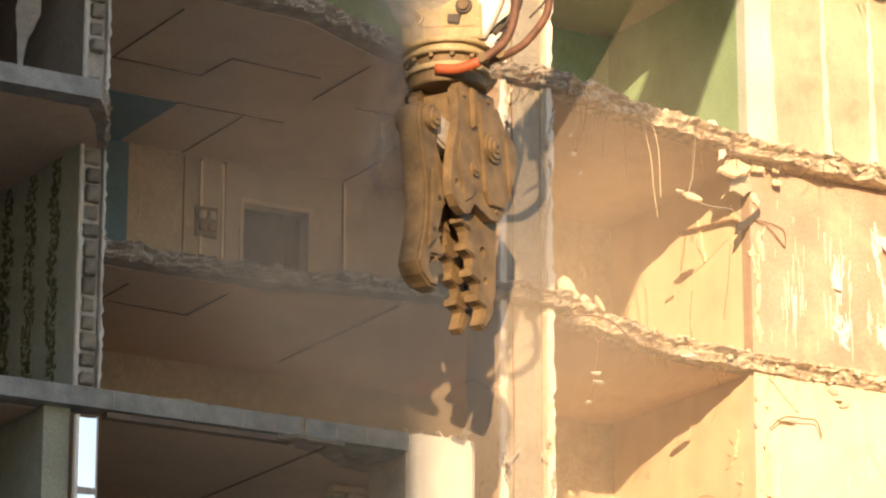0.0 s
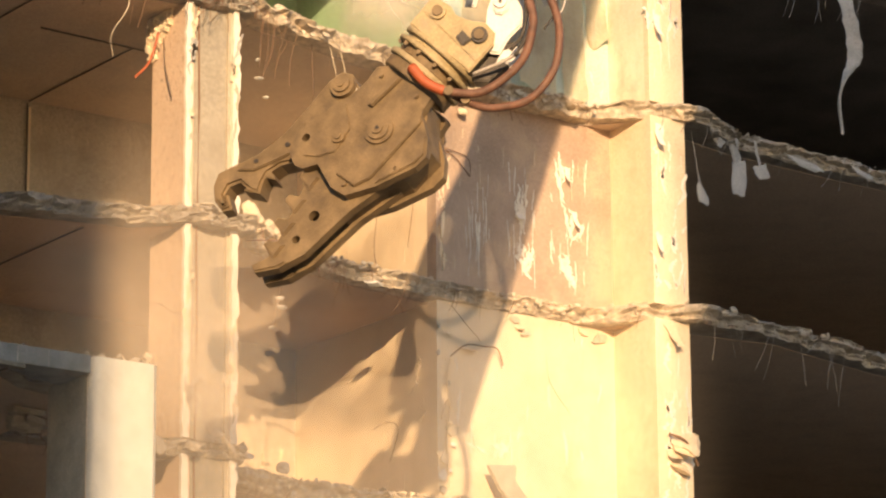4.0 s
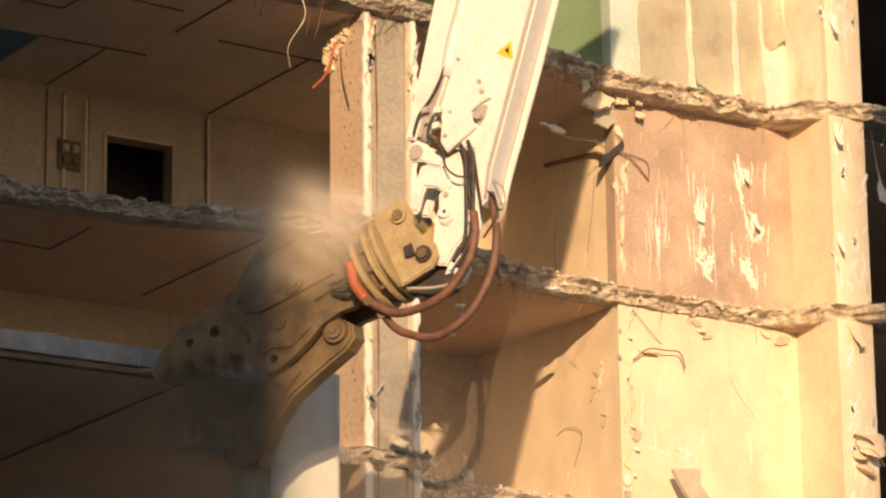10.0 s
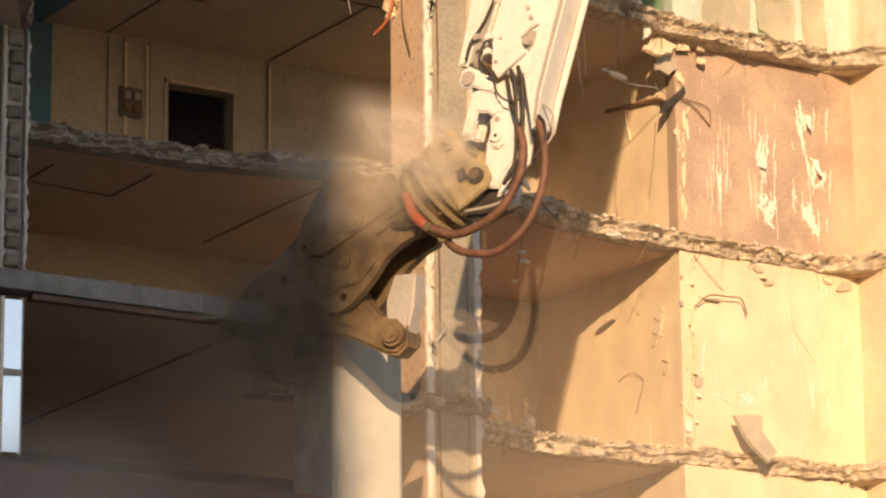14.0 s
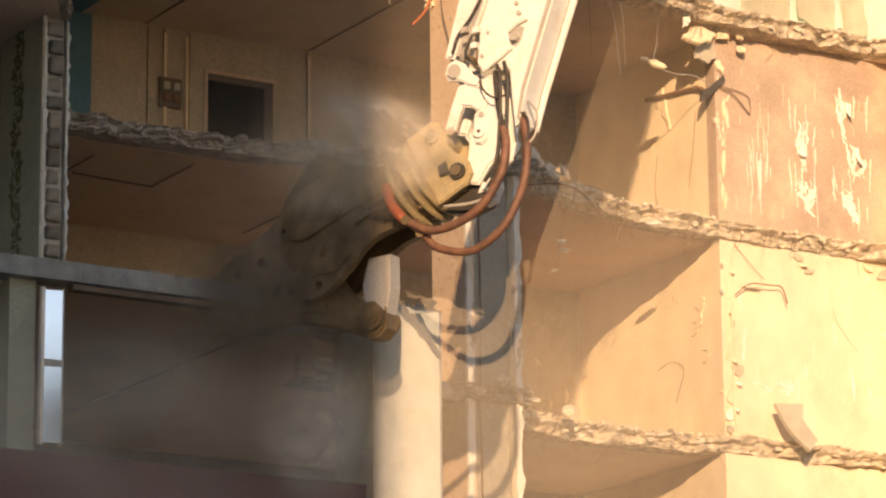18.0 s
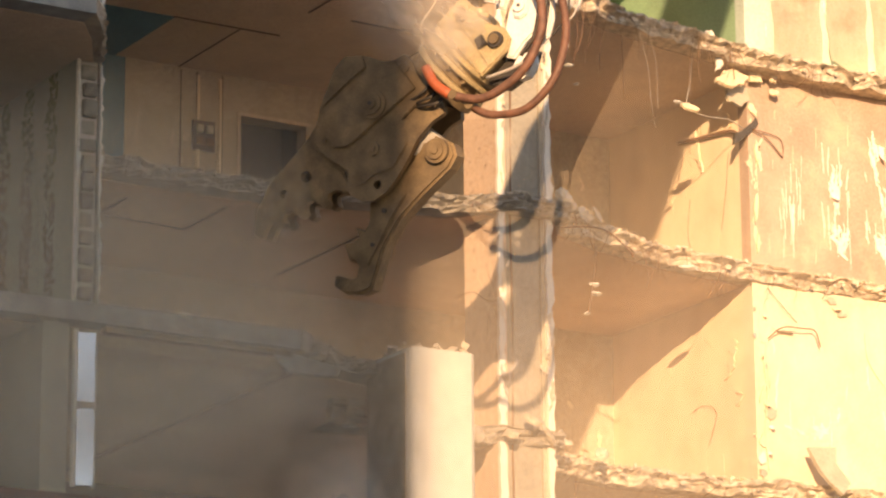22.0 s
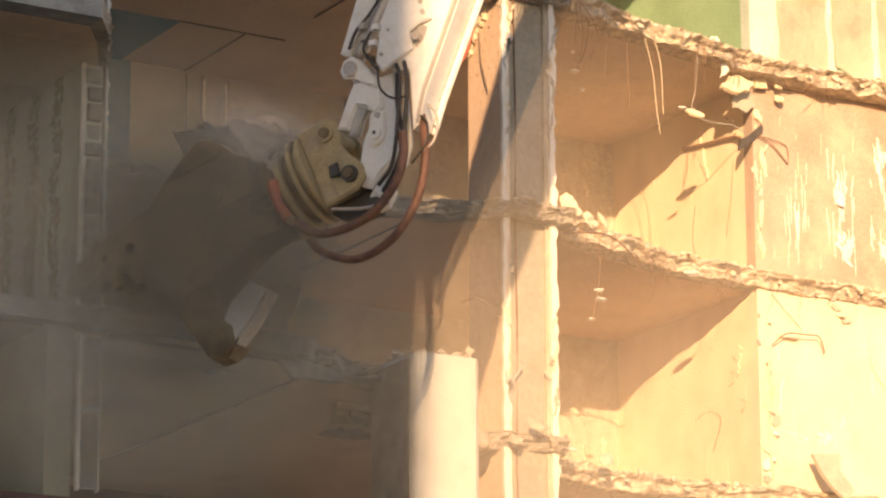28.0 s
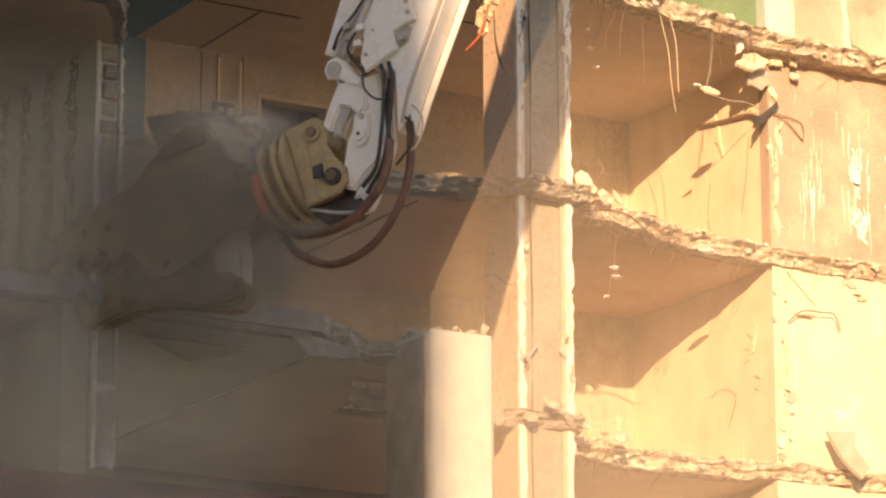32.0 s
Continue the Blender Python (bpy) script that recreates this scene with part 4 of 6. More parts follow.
for lv, x0, x1, d in ((2, 17.0, 22.4, 70), (2, 22.4, 26.2, 90), (2, 26.0, 29.6, 90), (2, 29.6, 35, 36), (1, 15.0, 21.2, 30), (1, 21.0, 26.0, 80), (1, 25.8, 29.6, 80), (1, 29.6, 35, 36),
                      (0, 14.85, 18.4, 9), (0, 19.0, 26.0, 80), (0, 25.8, 29.6, 70), (3, 29.6, 35, 40)):
    rubble(lv, x0, x1, d, int(lv * 100 + x0 * 3))


def lumps(lv, spots, seed, mat=None, label="broken lump of concrete lying on a torn floor edge"):
    rng = random.Random(seed)
    for x, y, z, s in spots:
        bm = bmesh.new()
        bmesh.ops.create_icosphere(bm, subdivisions=3, radius=1.0)
        stretch = Vector((rng.uniform(0.8, 1.6), rng.uniform(0.7, 1.1), rng.uniform(0.32, 0.62)))
        planes = [Vector((rng.uniform(-1, 1), rng.uniform(-1, 1), rng.uniform(-1, 1))).normalized() for k in range(9)]
        for v in bm.verts:
            c = v.co.normalized()
            # broken facets: the lump is cut by a few random planes
            r = min([1.15] + [rng_cut / max(0.05, c.dot(n)) for n, rng_cut in zip(planes, (0.62, 0.7, 0.75, 0.66, 0.8, 0.7, 0.6, 0.78, 0.72)) if c.dot(n) > 0.3])
            c = c * r
            c += Vector((noise.noise(c * 2.5 + Vector((x, y, z))), noise.noise(c * 2.5 + Vector((y, z, x))), noise.noise(c * 2.5 + Vector((z, x, y))))) * 0.18
            c += Vector((noise.noise(c * 7 + Vector((z, y, x))),) * 3) * 0.06
            v.co = Vector((c.x * stretch.x, c.y * stretch.y, c.z * stretch.z)) * s
        # lumps past the shaft take the paler, sunlit colour
        ob = part("rubble_lump", bm, mat or (RUBBLE_SUNLIT if x > 22 else RUBBLE))
        ob.location = (x, y, z)
        if s >= 0.085:
            ob.rotation_euler = (rng.uniform(0.5, 1.5), rng.uniform(-0.7, 0.7), rng.uniform(-0.6, 0.6))
        tagged(ob, label, "rubble", group="lumps of rubble")


rng = random.Random(77)
spots = []
for lv, x0, x1, n in ((2, 22.3, 25.6, 7), (2, 26.0, 29.4, 5), (1, 21.0, 25.9, 12), (1, 25.9, 29.4, 5), (0, 19.3, 22.6, 10), (0, 22.6, 28.0, 9), (0, 15.0, 17.0, 3), (1, 16.0, 20.9, 5), (1, 29.5, 33.5, 5), (2, 29.5, 33.5, 5)):
    for i in range(n):
        x, s = rng.uniform(x0, x1), 0.035 + 0.055 * rng.random() ** 2
        spots.append((x, edge_at(lv, x) + rng.uniform(-0.02, 0.25), U[lv] + T + s * 0.3, s))
lumps(0, spots, 78)
# plates of plaster hanging at the torn corner
def hung_plate(pts, y, thick, lean, mat, label, seed):
    rng = random.Random(seed)
    line = []
    for (ax, az), (bx, bz) in zip(pts, pts[1:] + pts[:1]):
        for k in range(4):
            line.append((ax + (bx - ax) * k / 4 + rng.uniform(-.015, .015), az + (bz - az) * k / 4 + rng.uniform(-.015, .015)))
    cx, cz = sum(p[0] for p in line) / len(line), sum(p[1] for p in line) / len(line)
    bm = bmesh.new()
    prism(bm, [(p[0] - cx, p[1] - cz) for p in line], -thick / 2, thick / 2, axes="xzy", bevel=0.006)
    ob = tagged(part("plaster_plate", bm, mat), label, "plaster", group="hanging plaster")
    ob.location, ob.rotation_euler = (cx, y, cz), (radians(lean), 0, radians(rng.uniform(-12, 12)))


for k, (pts, y, thick, lean, mat) in enumerate((
        ([(25.2, 15.66), (25.42, 15.86), (25.6, 15.94), (25.82, 15.84), (25.66, 15.70), (25.48, 15.62)], 35.62, 0.06, -24, OCHRE),
        ([(25.5, 15.66), (25.86, 15.78), (25.92, 15.6), (25.78, 15.48), (25.56, 15.52)], 35.78, 0.05, 4, SHAFT),
        ([(24.70, 15.32), (24.84, 15.34), (24.98, 15.27), (24.92, 15.20), (24.74, 15.24)], 35.6, 0.04, -30, OCHRE),
        ([(25.02, 16.3), (25.12, 16.32), (25.24, 16.16), (25.27, 15.86), (25.14, 15.74), (25.16, 16.0)], 35.46, 0.03, -6, WHITE),
        ([(25.86, 16.02), (26.06, 16.0), (26.1, 15.86), (25.92, 15.84)], 35.76, 0.06, 6, OCHRE),
        ([(26.2, 15.98), (26.34, 16.0), (26.3, 15.88), (26.22, 15.87)], 35.74, 0.05, 0, CREAM))):
    hung_plate(pts, y, thick, lean, mat, "broken plate of pale plaster hanging at the torn corner", 880 + k)
lumps(2, [(26.3, 35.76, 15.74, 0.085)], 80, CREAM, "round lump of plaster stuck on the wall")
lumps(1, [(22.94, 35.0, 12.55, 0.055), (22.97, 35.0, 12.43, 0.06), (22.83, 35.0, 12.17, 0.045), (24.59, 35.35, 13.05, 0.084), (24.45, 35.3, 15.2, 0.05), (22.62, 35.0, 15.3, 0.05), (22.72, 35.0, 15.08, 0.045), (22.6, 35.0, 15.55, 0.035)], 81, WHITE, "pale scrap of plaster hanging on a wire")
lumps(1, [(22.35, 34.75, 13.5, 0.13), (22.5, 34.85, 13.46, 0.11), (22.75, 34.95, 13.43, 0.09), (23.0, 35.0, 13.44, 0.09)], 82, CREAM, "cream plaster block lying on the slab")
lumps(0, [(20.6, 34.66, 10.42, 0.15), (20.95, 34.55, 10.4, 0.13), (21.4, 34.5, 10.42, 0.12), (20.3, 34.75, 10.5, 0.11), (22.0, 34.56, 10.45, 0.12), (21.7, 34.45, 10.62, 0.1), (22.6, 35.3, 10.62, 0.12), (23.4, 35.6, 10.6, 0.1)], 83, None, "broken block of pale plaster and concrete")


def wires(lv, x0, x1, n, seed, long=0.5, mat=None):
    """Thin reinforcement wires that hang and curl out of a torn edge."""
    rng = random.Random(seed)
    ob = bpy.data.objects["floor_slab_%d" % (lv + 2)]
    for i in range(n):
        x = rng.uniform(x0, x1)
        y, z = edge_at(lv, x) - 0.02, U[lv] + rng.uniform(0.02, 0.15)
        l, d = rng.uniform(0.15, long), rng.uniform(-0.3, 0.3)
        out = rng.uniform(0.03, 0.16)
        pts = [(x, y + 0.1, z), (x + d * 0.2, y - out, z - 0.02), (x + d * 0.7, y - out * 1.2, z - l * 0.55), (x + d + rng.uniform(-.1, .1), y - out * rng.uniform(.4, 1.2), z - l)]
        bm = bmesh.new()
        rod(bm, curve_points(pts, 5), rng.uniform(0.0022, 0.0042), 4)
        part("rebar_wire", bm, mat or REBAR, ob)


wires(2, 22.3, 25.3, 16, 1, 0.9)
wires(2, 17.5, 22.0, 14, 2, 0.7)
wires(2, 21.2, 22.6, 22, 20, 0.4)
wires(2, 24.6, 26.2, 12, 21, 0.35)
wires(1, 22.3, 24.2, 14, 22, 0.35)
wires(2, 25.6, 29.5, 10, 3, 0.4)
wires(2, 29.6, 33.5, 14, 4, 0.5, MORTAR)
wires(1, 21.0, 25.6, 22, 5, 0.5)
wires(1, 25.8, 29.6, 10, 6, 0.35)
wires(1, 29.4, 33.5, 14, 7, 0.8, MORTAR)
wires(0, 19.3, 26.0, 18, 8, 0.4)
wires(3, 29.6, 33.5, 26, 9, 0.9, MORTAR)
for pts, r, mat in (([(23.5, 35.15, 15.95), (23.5, 35.12, 15.5), (23.53, 35.15, 15.04)], 0.004, REBAR), ([(23.75, 35.1, 15.95), (23.85, 35.08, 15.5), (23.9, 35.1, 15.1), (23.99, 35.15, 14.74)], 0.005, CREAM),
                    ([(23.9, 35.1, 15.95), (23.97, 35.08, 15.6), (24.02, 35.12, 15.0)], 0.005, CREAM), ([(22.94, 35.0, 13.2), (22.96, 35.0, 12.8), (22.84, 35.0, 12.17)], 0.004, REBAR), ([(24.59, 35.4, 13.25), (24.59, 35.36, 13.0)], 0.005, REBAR), ([(24.7, 35.3, 16.0), (24.82, 35.55, 15.6), (24.8, 35.6, 15.28), (25.1, 35.62, 15.2), (25.5, 35.7, 15.24), (25.85, 35.84, 15.2)], 0.006, MORTAR),
                    ([(22.3, 34.75, 13.12), (22.75, 34.72, 13.18), (23.1, 34.8, 13.14), (23.5, 34.95, 12.96)], 0.011, HOSE), ([(20.2, 34.3, 16.0), (20.3, 34.25, 15.6), (20.1, 34.3, 15.2), (20.15, 34.35, 14.95)], 0.007, CREAM)):
    bm = bmesh.new()
    rod(bm, curve_points(pts, 6), r, 5)
    tagged(part("hanging_wire", bm, mat), "thin wire hanging from the torn slab", "wire", group="hanging wires")


# ---- marks on the walls ----
def sliver(bm, plane, at, u, z, w, h, rng, thick=0.005, n=13):
    """A ragged upright flake on a wall: plane is the wall's axis, at its place."""
    left, right = [], []
    drift, lay = 0.0, rng.uniform(-0.08, 0.08)
    for i in range(n + 1):
        f = i / n
        drift += (rng.uniform(-0.3, 0.3) + lay) * w
        half = w * 0.5 * (0.12 + (0.35 + 0.65 * math.sin(math.pi * f)) * rng.random() ** 0.7)
        left.append((u + drift - half, z + h * f))
        right.append((u + drift + half * rng.uniform(0.6, 1.2), z + h * f))
    prism(bm, left + right[::-1], at - thick, at, axes="xzy" if plane == "y" else "yzx")


def scars(parent, plane, at, area, n, seed, mat, wmax=0.06, hmax=0.5, name="paint_scar"):
    rng = random.Random(seed)
    u0, u1, z0, z1 = area
    for i in range(n):
        bm = bmesh.new()
        h = rng.uniform(0.08, hmax)
        sliver(bm, plane, at, rng.uniform(u0, u1), rng.uniform(z0, max(z0, z1 - h)), rng.uniform(0.01, wmax), h, rng)
        part(name, bm, mat, bpy.data.objects[parent])


def patch(parent, x, z, w, h, mat, seed):
    """A broad torn patch where paint has come off in ragged upright shreds."""
    rng = random.Random(seed)
    for k in range(6):
        bm = bmesh.new()
        hh = h * rng.uniform(0.35, 1.0)
        sliver(bm, "y", YC - 0.001 * k, x + rng.uniform(-.4, .4) * w, z - h / 2 + rng.random() * (h - hh), w * rng.uniform(0.2, 0.55), hh, rng, n=24)
        part("torn_patch", bm, mat, bpy.data.objects[parent])


W1, W0, W2 = "wall_front_3", "wall_front_2", "wall_front_4"
scars(W1, "y", YC, (26.4, 26.8, 13.5, 15.0), 18, 1, WHITE, 0.016, 0.5)
scars(W1, "y", YC, (27.1, 27.55, 13.45, 15.3), 20, 2, WHITE, 0.03, 0.5)
scars(W1, "y", YC, (27.8, 28.45, 13.5, 15.6), 22, 3, WHITE, 0.036, 0.5)
scars(W1, "y", YC, (26.2, 28.7, 13.5, 15.6), 14, 4, CREAM, 0.012, 0.4)
scars(W1, "y", YC, (25.97, 26.12, 13.4, 15.4), 9, 5, CREAM, 0.09, 0.6)
scars(W0, "y", YC, (25.96, 26.2, 10.6, 13.0), 18, 6, OCHRE, 0.08, 0.3)
scars(W0, "y", YC, (26.2, 28.7, 10.7, 13.0), 14, 7, WHITE, 0.05, 0.5)
scars(W2, "y", YC, (26.0, 28.7, 16.3, 18.5), 14, 8, WHITE, 0.08, 0.6)
scars("wall_cross_2", "x", XC, (36.0, 39.0, 10.7, 12.9), 10, 9, CREAM, 0.05, 0.35)
scars("wall_cross_3", "x", XC, (36.0, 39.0, 13.5, 15.7), 10, 10, CREAM, 0.05, 0.35)
scars("wall_pilaster_3", "y", 35.0, (28.88, 29.4, 13.4, 15.8), 26, 11, WHITE, 0.12, 0.5)
scars("wall_pilaster_2", "y", 35.0, (28.88, 29.4, 10.6, 12.9), 26, 12, WHITE, 0.12, 0.5)
scars("wall_pilaster_4", "y", 35.0, (28.88, 29.4, 16.2, 18.6), 26, 13, WHITE, 0.12, 0.5)
scars("wall_back_4", "y", BACK, (21.3, 25.6, 13.5, 15.8), 14, 14, CEILING, 0.08, 0.4)
scars("wall_back_1", "y", BACK, (18.7, 20.1, 13.6, 15.8), 8, 15, CEILING, 0.08, 0.5)
scars("wall_back_11", "y", BACK, (25.15, 25.75, 10.6, 12.9), 5, 16, CREAM, 0.1, 0.4)


for k, (x, z, w, h) in enumerate(((27.32, 14.6, 0.14, 0.7), (27.4, 13.9, 0.22, 0.5), (28.05, 15.1, 0.16, 0.8), (28.2, 14.5, 0.2, 0.5), (28.15, 13.85, 0.22, 0.5), (26.6, 14.1, 0.07, 0.7))):
    patch(W1, x, z, w, h, WHITE, 60 + k)
for k, (x, z, w, h) in enumerate(((26.9, 11.3, 0.34, 0.24), (26.05, 12.6, 0.12, 0.5), (26.1, 11.8, 0.14, 0.6))):
    patch(W0, x, z, w, h, (WHITE, OCHRE, OCHRE)[k], 70 + k)


def flap(parent, x, y, z, w, h, tilt, turn, mat, seed):
    """A curled piece of wallpaper or plaster coming off a wall."""
    rng = random.Random(seed)
    bm = bmesh.new()
    n = 6
    rows = []
    for i in range(n + 1):
        f = i / n
        half = w * 0.5 * (1 - 0.5 * f) * rng.uniform(0.8, 1.1)
        d = -(f ** 2) * h * math.sin(tilt)
        rows.append([bm.verts.new((sx * half + rng.uniform(-.1, .1) * w, d + off, -f * h * math.cos(tilt * f))) for sx in (-1, 1) for off in (0.0, -0.008)])
    for a, b in zip(rows, rows[1:]):
        bm.faces.new((a[0], a[2], b[2], b[0]))
        bm.faces.new((a[1], b[1], b[3], a[3]))
        bm.faces.new((a[0], b[0], b[1], a[1]))
        bm.faces.new((a[2], a[3], b[3], b[2]))
    bm.faces.new((rows[0][0], rows[0][1], rows[0][3], rows[0][2]))
    bm.faces.new((rows[-1][0], rows[-1][2], rows[-1][3], rows[-1][1]))
    bmesh.ops.recalc_face_normals(bm, faces=bm.faces[:])
    ob = part("loose_flap", bm, mat, bpy.data.objects[parent])
    ob.location = (x, y, z)
    ob.rotation_euler = (0, radians(turn), 0)
    return ob


for k, (p, x, y, z, w, h, tilt, turn, m) in enumerate((
        ("wall_front_2", 26.4, YC - 0.01, 12.6, 0.5, 0.16, 0.9, 0, CREAM), ("wall_front_2", 26.1, YC - 0.01, 11.6, 0.14, 0.2, 0.8, 10, CREAM), ("wall_front_2", 26.15, YC - 0.01, 11.3, 0.12, 0.16, 0.9, -10, WHITE),
        ("wall_front_2", 26.1, YC - 0.01, 12.75, 0.1, 0.12, 0.9, 0, CREAM), ("wall_front_2", 27.25, YC - 0.01, 12.98, 0.22, 0.14, 1.0, 0, CREAM), ("wall_front_2", 26.1, YC - 0.01, 10.95, 0.14, 0.14, 0.9, 0, WHITE),
        ("wall_front_3", 27.3, YC - 0.01, 14.55, 0.22, 0.22, 0.5, 0, WHITE), ("wall_front_3", 28.1, YC - 0.01, 15.3, 0.16, 0.4, 0.4, 8, WHITE), ("wall_front_3", 28.2, YC - 0.01, 14.7, 0.14, 0.45, 0.4, -5, WHITE),
        ("wall_pilaster_3", 29.0, 34.99, 15.85, 0.22, 0.6, 0.35, 8, WHITE), ("wall_pilaster_3", 28.95, 34.99, 14.3, 0.16, 0.5, 0.4, 4, WHITE), ("wall_pilaster_2", 29.1, 34.99, 13.1, 0.3, 0.6, 0.4, -12, CREAM),
        ("wall_pilaster_2", 29.1, 34.99, 11.4, 0.35, 0.4, 0.9, 0, CREAM), ("wall_pilaster_4", 29.0, 34.99, 17.4, 0.18, 0.6, 0.4, 6, WHITE))):
    flap(p, x, y, z, w if h > 1 else w * 0.7, h if h > 1 else h * 0.6, tilt, turn, m, 300 + k)

# long strips of wallpaper that hang loose on the upper wall, curled at their edges
for k, (x, w, h, twist) in enumerate(((26.75, 0.86, 2.5, 0.2), (27.6, 0.74, 2.46, -0.3), (28.2, 0.4, 2.5, 0.5), (28.6, 0.34, 1.6, 0.7))):
    rng = random.Random(340 + k)
    bm = bmesh.new()
    rows = []
    for i in range(15):
        f = i / 14
        wob = rng.uniform(-.02, .02)
        rows.append([bm.verts.new((x + (u - 0.5) * w * (1 - 0.12 * f) + wob + 0.05 * twist * f, YC - 0.008 - 0.05 * f ** 3 * abs(u - 0.5 + 0.4 * twist) ** 2 * 4 - 0.008 * f, 18.74 - h * f + 0.08 * math.sin(5 * u + k) * f)) for u in (0, 0.12, 0.3, 0.5, 0.7, 0.88, 1)])
    for a, b in zip(rows, rows[1:]):
        for q in range(6):
            bm.faces.new((a[q], b[q], b[q + 1], a[q + 1]))
    bmesh.ops.solidify(bm, geom=bm.faces[:], thickness=0.004)
    part("hanging_strip", bm, PALECREAM, bpy.data.objects[W2], "cream strip of old wallpaper hanging loose")

# bulge of plaster on the pilaster, cracks and curled wires on the lower wall
lumps(0, [(29.3, 34.97, 11.5, 0.24), (29.2, 34.95, 11.15, 0.15), (29.3, 34.97, 13.3, 0.12), (29.35, 34.97, 16.05, 0.12)], 84, OCHRE, "bulging broken plaster on the wall end")
for pts, r, m in (([(26.1, 35.8, 12.42), (26.3, 35.74, 12.58), (26.6, 35.74, 12.6), (26.82, 35.76, 12.6), (26.92, 35.78, 12.4)], 0.010, REBAR), ([(26.15, 35.84, 13.1), (26.4, 35.82, 12.85), (26.6, 35.84, 12.7)], 0.004, REBAR),
                  ([(26.12, 35.84, 12.4), (26.06, 35.83, 12.1), (26.1, 35.84, 11.7), (26.05, 35.84, 11.2), (26.1, 35.84, 10.7)], 0.012, OCHRE), ([(27.7, 35.86, 12.7), (27.75, 35.85, 12.3), (28.1, 35.86, 11.9)], 0.005, OCHRE),
                  ([(29.0, 34.95, 11.6), (29.2, 34.85, 11.5), (29.4, 34.85, 11.2)], 0.018, REBAR)):
    bm = bmesh.new()
    rod(bm, curve_points(pts, 6), r, 5)
    part("curled_wire", bm, m, bpy.data.objects["wall_front_2"])
for pts in ([(25.92, 37.3, 11.7), (25.9, 37.0, 11.75), (25.9, 36.7, 11.6), (25.91, 36.9, 11.2)], [(25.92, 36.3, 15.0), (25.9, 36.35, 14.5), (25.92, 36.5, 14.0)], [(25.92, 37.2, 14.6), (25.91, 37.25, 14.1), (25.92, 37.1, 13.7)]):
    bm = bmesh.new()
    rod(bm, curve_points(pts, 6), 0.004, 5)
    part("thin_wire", bm, REBAR, bpy.data.objects["wall_cross_2"])

# leaning shard of grey panel
bm = bmesh.new()
prism(bm, [(0.0, 0.0), (0.46, 0.05), (0.40, -0.18), (0.58, -0.45), (0.42, -0.62), (0.24, -0.46), (0.12, -0.3)], -0.03, 0.03, axes="xzy", bevel=0.006)
shard = tagged(part("panel_shard", bm, SHAFT), "broken shard of grey wall panel leaning on the ledge", "panel")
shard.location, shard.rotation_euler = (26.53, 35.62, 11.0), (radians(-14), 0, 0)

# bent bracket and rods on the torn corner
bent = tagged(new("bent_bracket"), "bent rusty steel bracket with rods on the broken corner", "bracket")
for pts, r in (([(25.9, 37.41, 15.43), (25.89, 36.8, 15.35), (25.88, 36.18, 15.27), (25.8, 35.86, 15.08)], 0.026), ([(25.97, 35.84, 15.21), (26.2, 35.82, 15.12), (26.46, 35.84, 14.9)], 0.009), ([(25.97, 35.84, 15.22), (26.25, 35.83, 15.19), (26.45, 35.84, 15.13), (26.47, 35.84, 14.9)], 0.007)):
    bm = bmesh.new()
    rod(bm, curve_points(pts, 4), r, 6)
    part("rod", bm, REBAR, bent)
bm = bmesh.new()
prism(bm, [(25.66, 14.95), (25.69, 15.12), (25.80, 15.16), (26.04, 15.37), (26.06, 15.29), (25.9, 15.14), (25.8, 15.04)], 35.80, 35.85, axes="xzy", bevel=0.006)
part("plate", bm, DARKSTEEL, bent, "dark twisted plate")


# ---- shaft wall: sprigs, broken top, red cable ----
SPRIG = material("faded_sprig_print", (0.57, 0.42, 0.30), spread=0.3, scale=6, bump=0)
for lv in (0, 1, 2):
    rng = random.Random(500 + lv)
    bm = bmesh.new()
    z = U[lv] + T + 0.06
    row = 0
    while z < U[lv + 1] - 0.1:
        y = 34.72 + (row % 2) * 0.07
        while y < 35.4:
            for q in range(rng.choice((1, 2, 3))):
                a, c = y + rng.uniform(-.022, .022), z + rng.uniform(-.022, .022)
                prism(bm, [(a + 0.017 * math.cos(k), c + 0.02 * math.sin(k)) for k in (0, 1.3, 2.6, 3.9, 5.2)], 21.347, 21.35, axes="yzx")
            y += 0.14
        z += 0.13
        row += 1
    tagged(part("sprig_pattern", bm, SPRIG), "faded reddish sprigs of a wallpaper", "wallpaper pattern", kind="stuff")
rng = random.Random(85)
bm = bmesh.new()
line = [(34.92, 15.955), (35.5, 15.955), (35.53, 15.72), (35.48, 15.5), (35.42, 15.36), (35.34, 15.42), (35.3, 15.56), (35.18, 15.62), (35.1, 15.74), (35.0, 15.8)]
rough = []
for (ay, az), (by, bz) in zip(line, line[1:] + line[:1]):
    rough += [(ay + (by - ay) * k / 4 + rng.uniform(-.018, .018), min(15.956, az + (bz - az) * k / 4 + rng.uniform(-.018, .018))) for k in range(4)]
prism(bm, rough, 21.31, 21.352, axes="yzx", bevel=0.006)
for k in range(70):
    y = rng.uniform(34.98, 35.5)
    z = rng.uniform(15.4 + max(0, 35.3 - y) * 1.2, 15.94)
    rock(bm, (21.32 + rng.uniform(-.01, .02), y, z), rng.uniform(0.02, 0.06), rng, 0.9)
tagged(part("masonry_nib", bm, CREAM), "torn nib of cream masonry at the head of the shaft wall", "masonry")
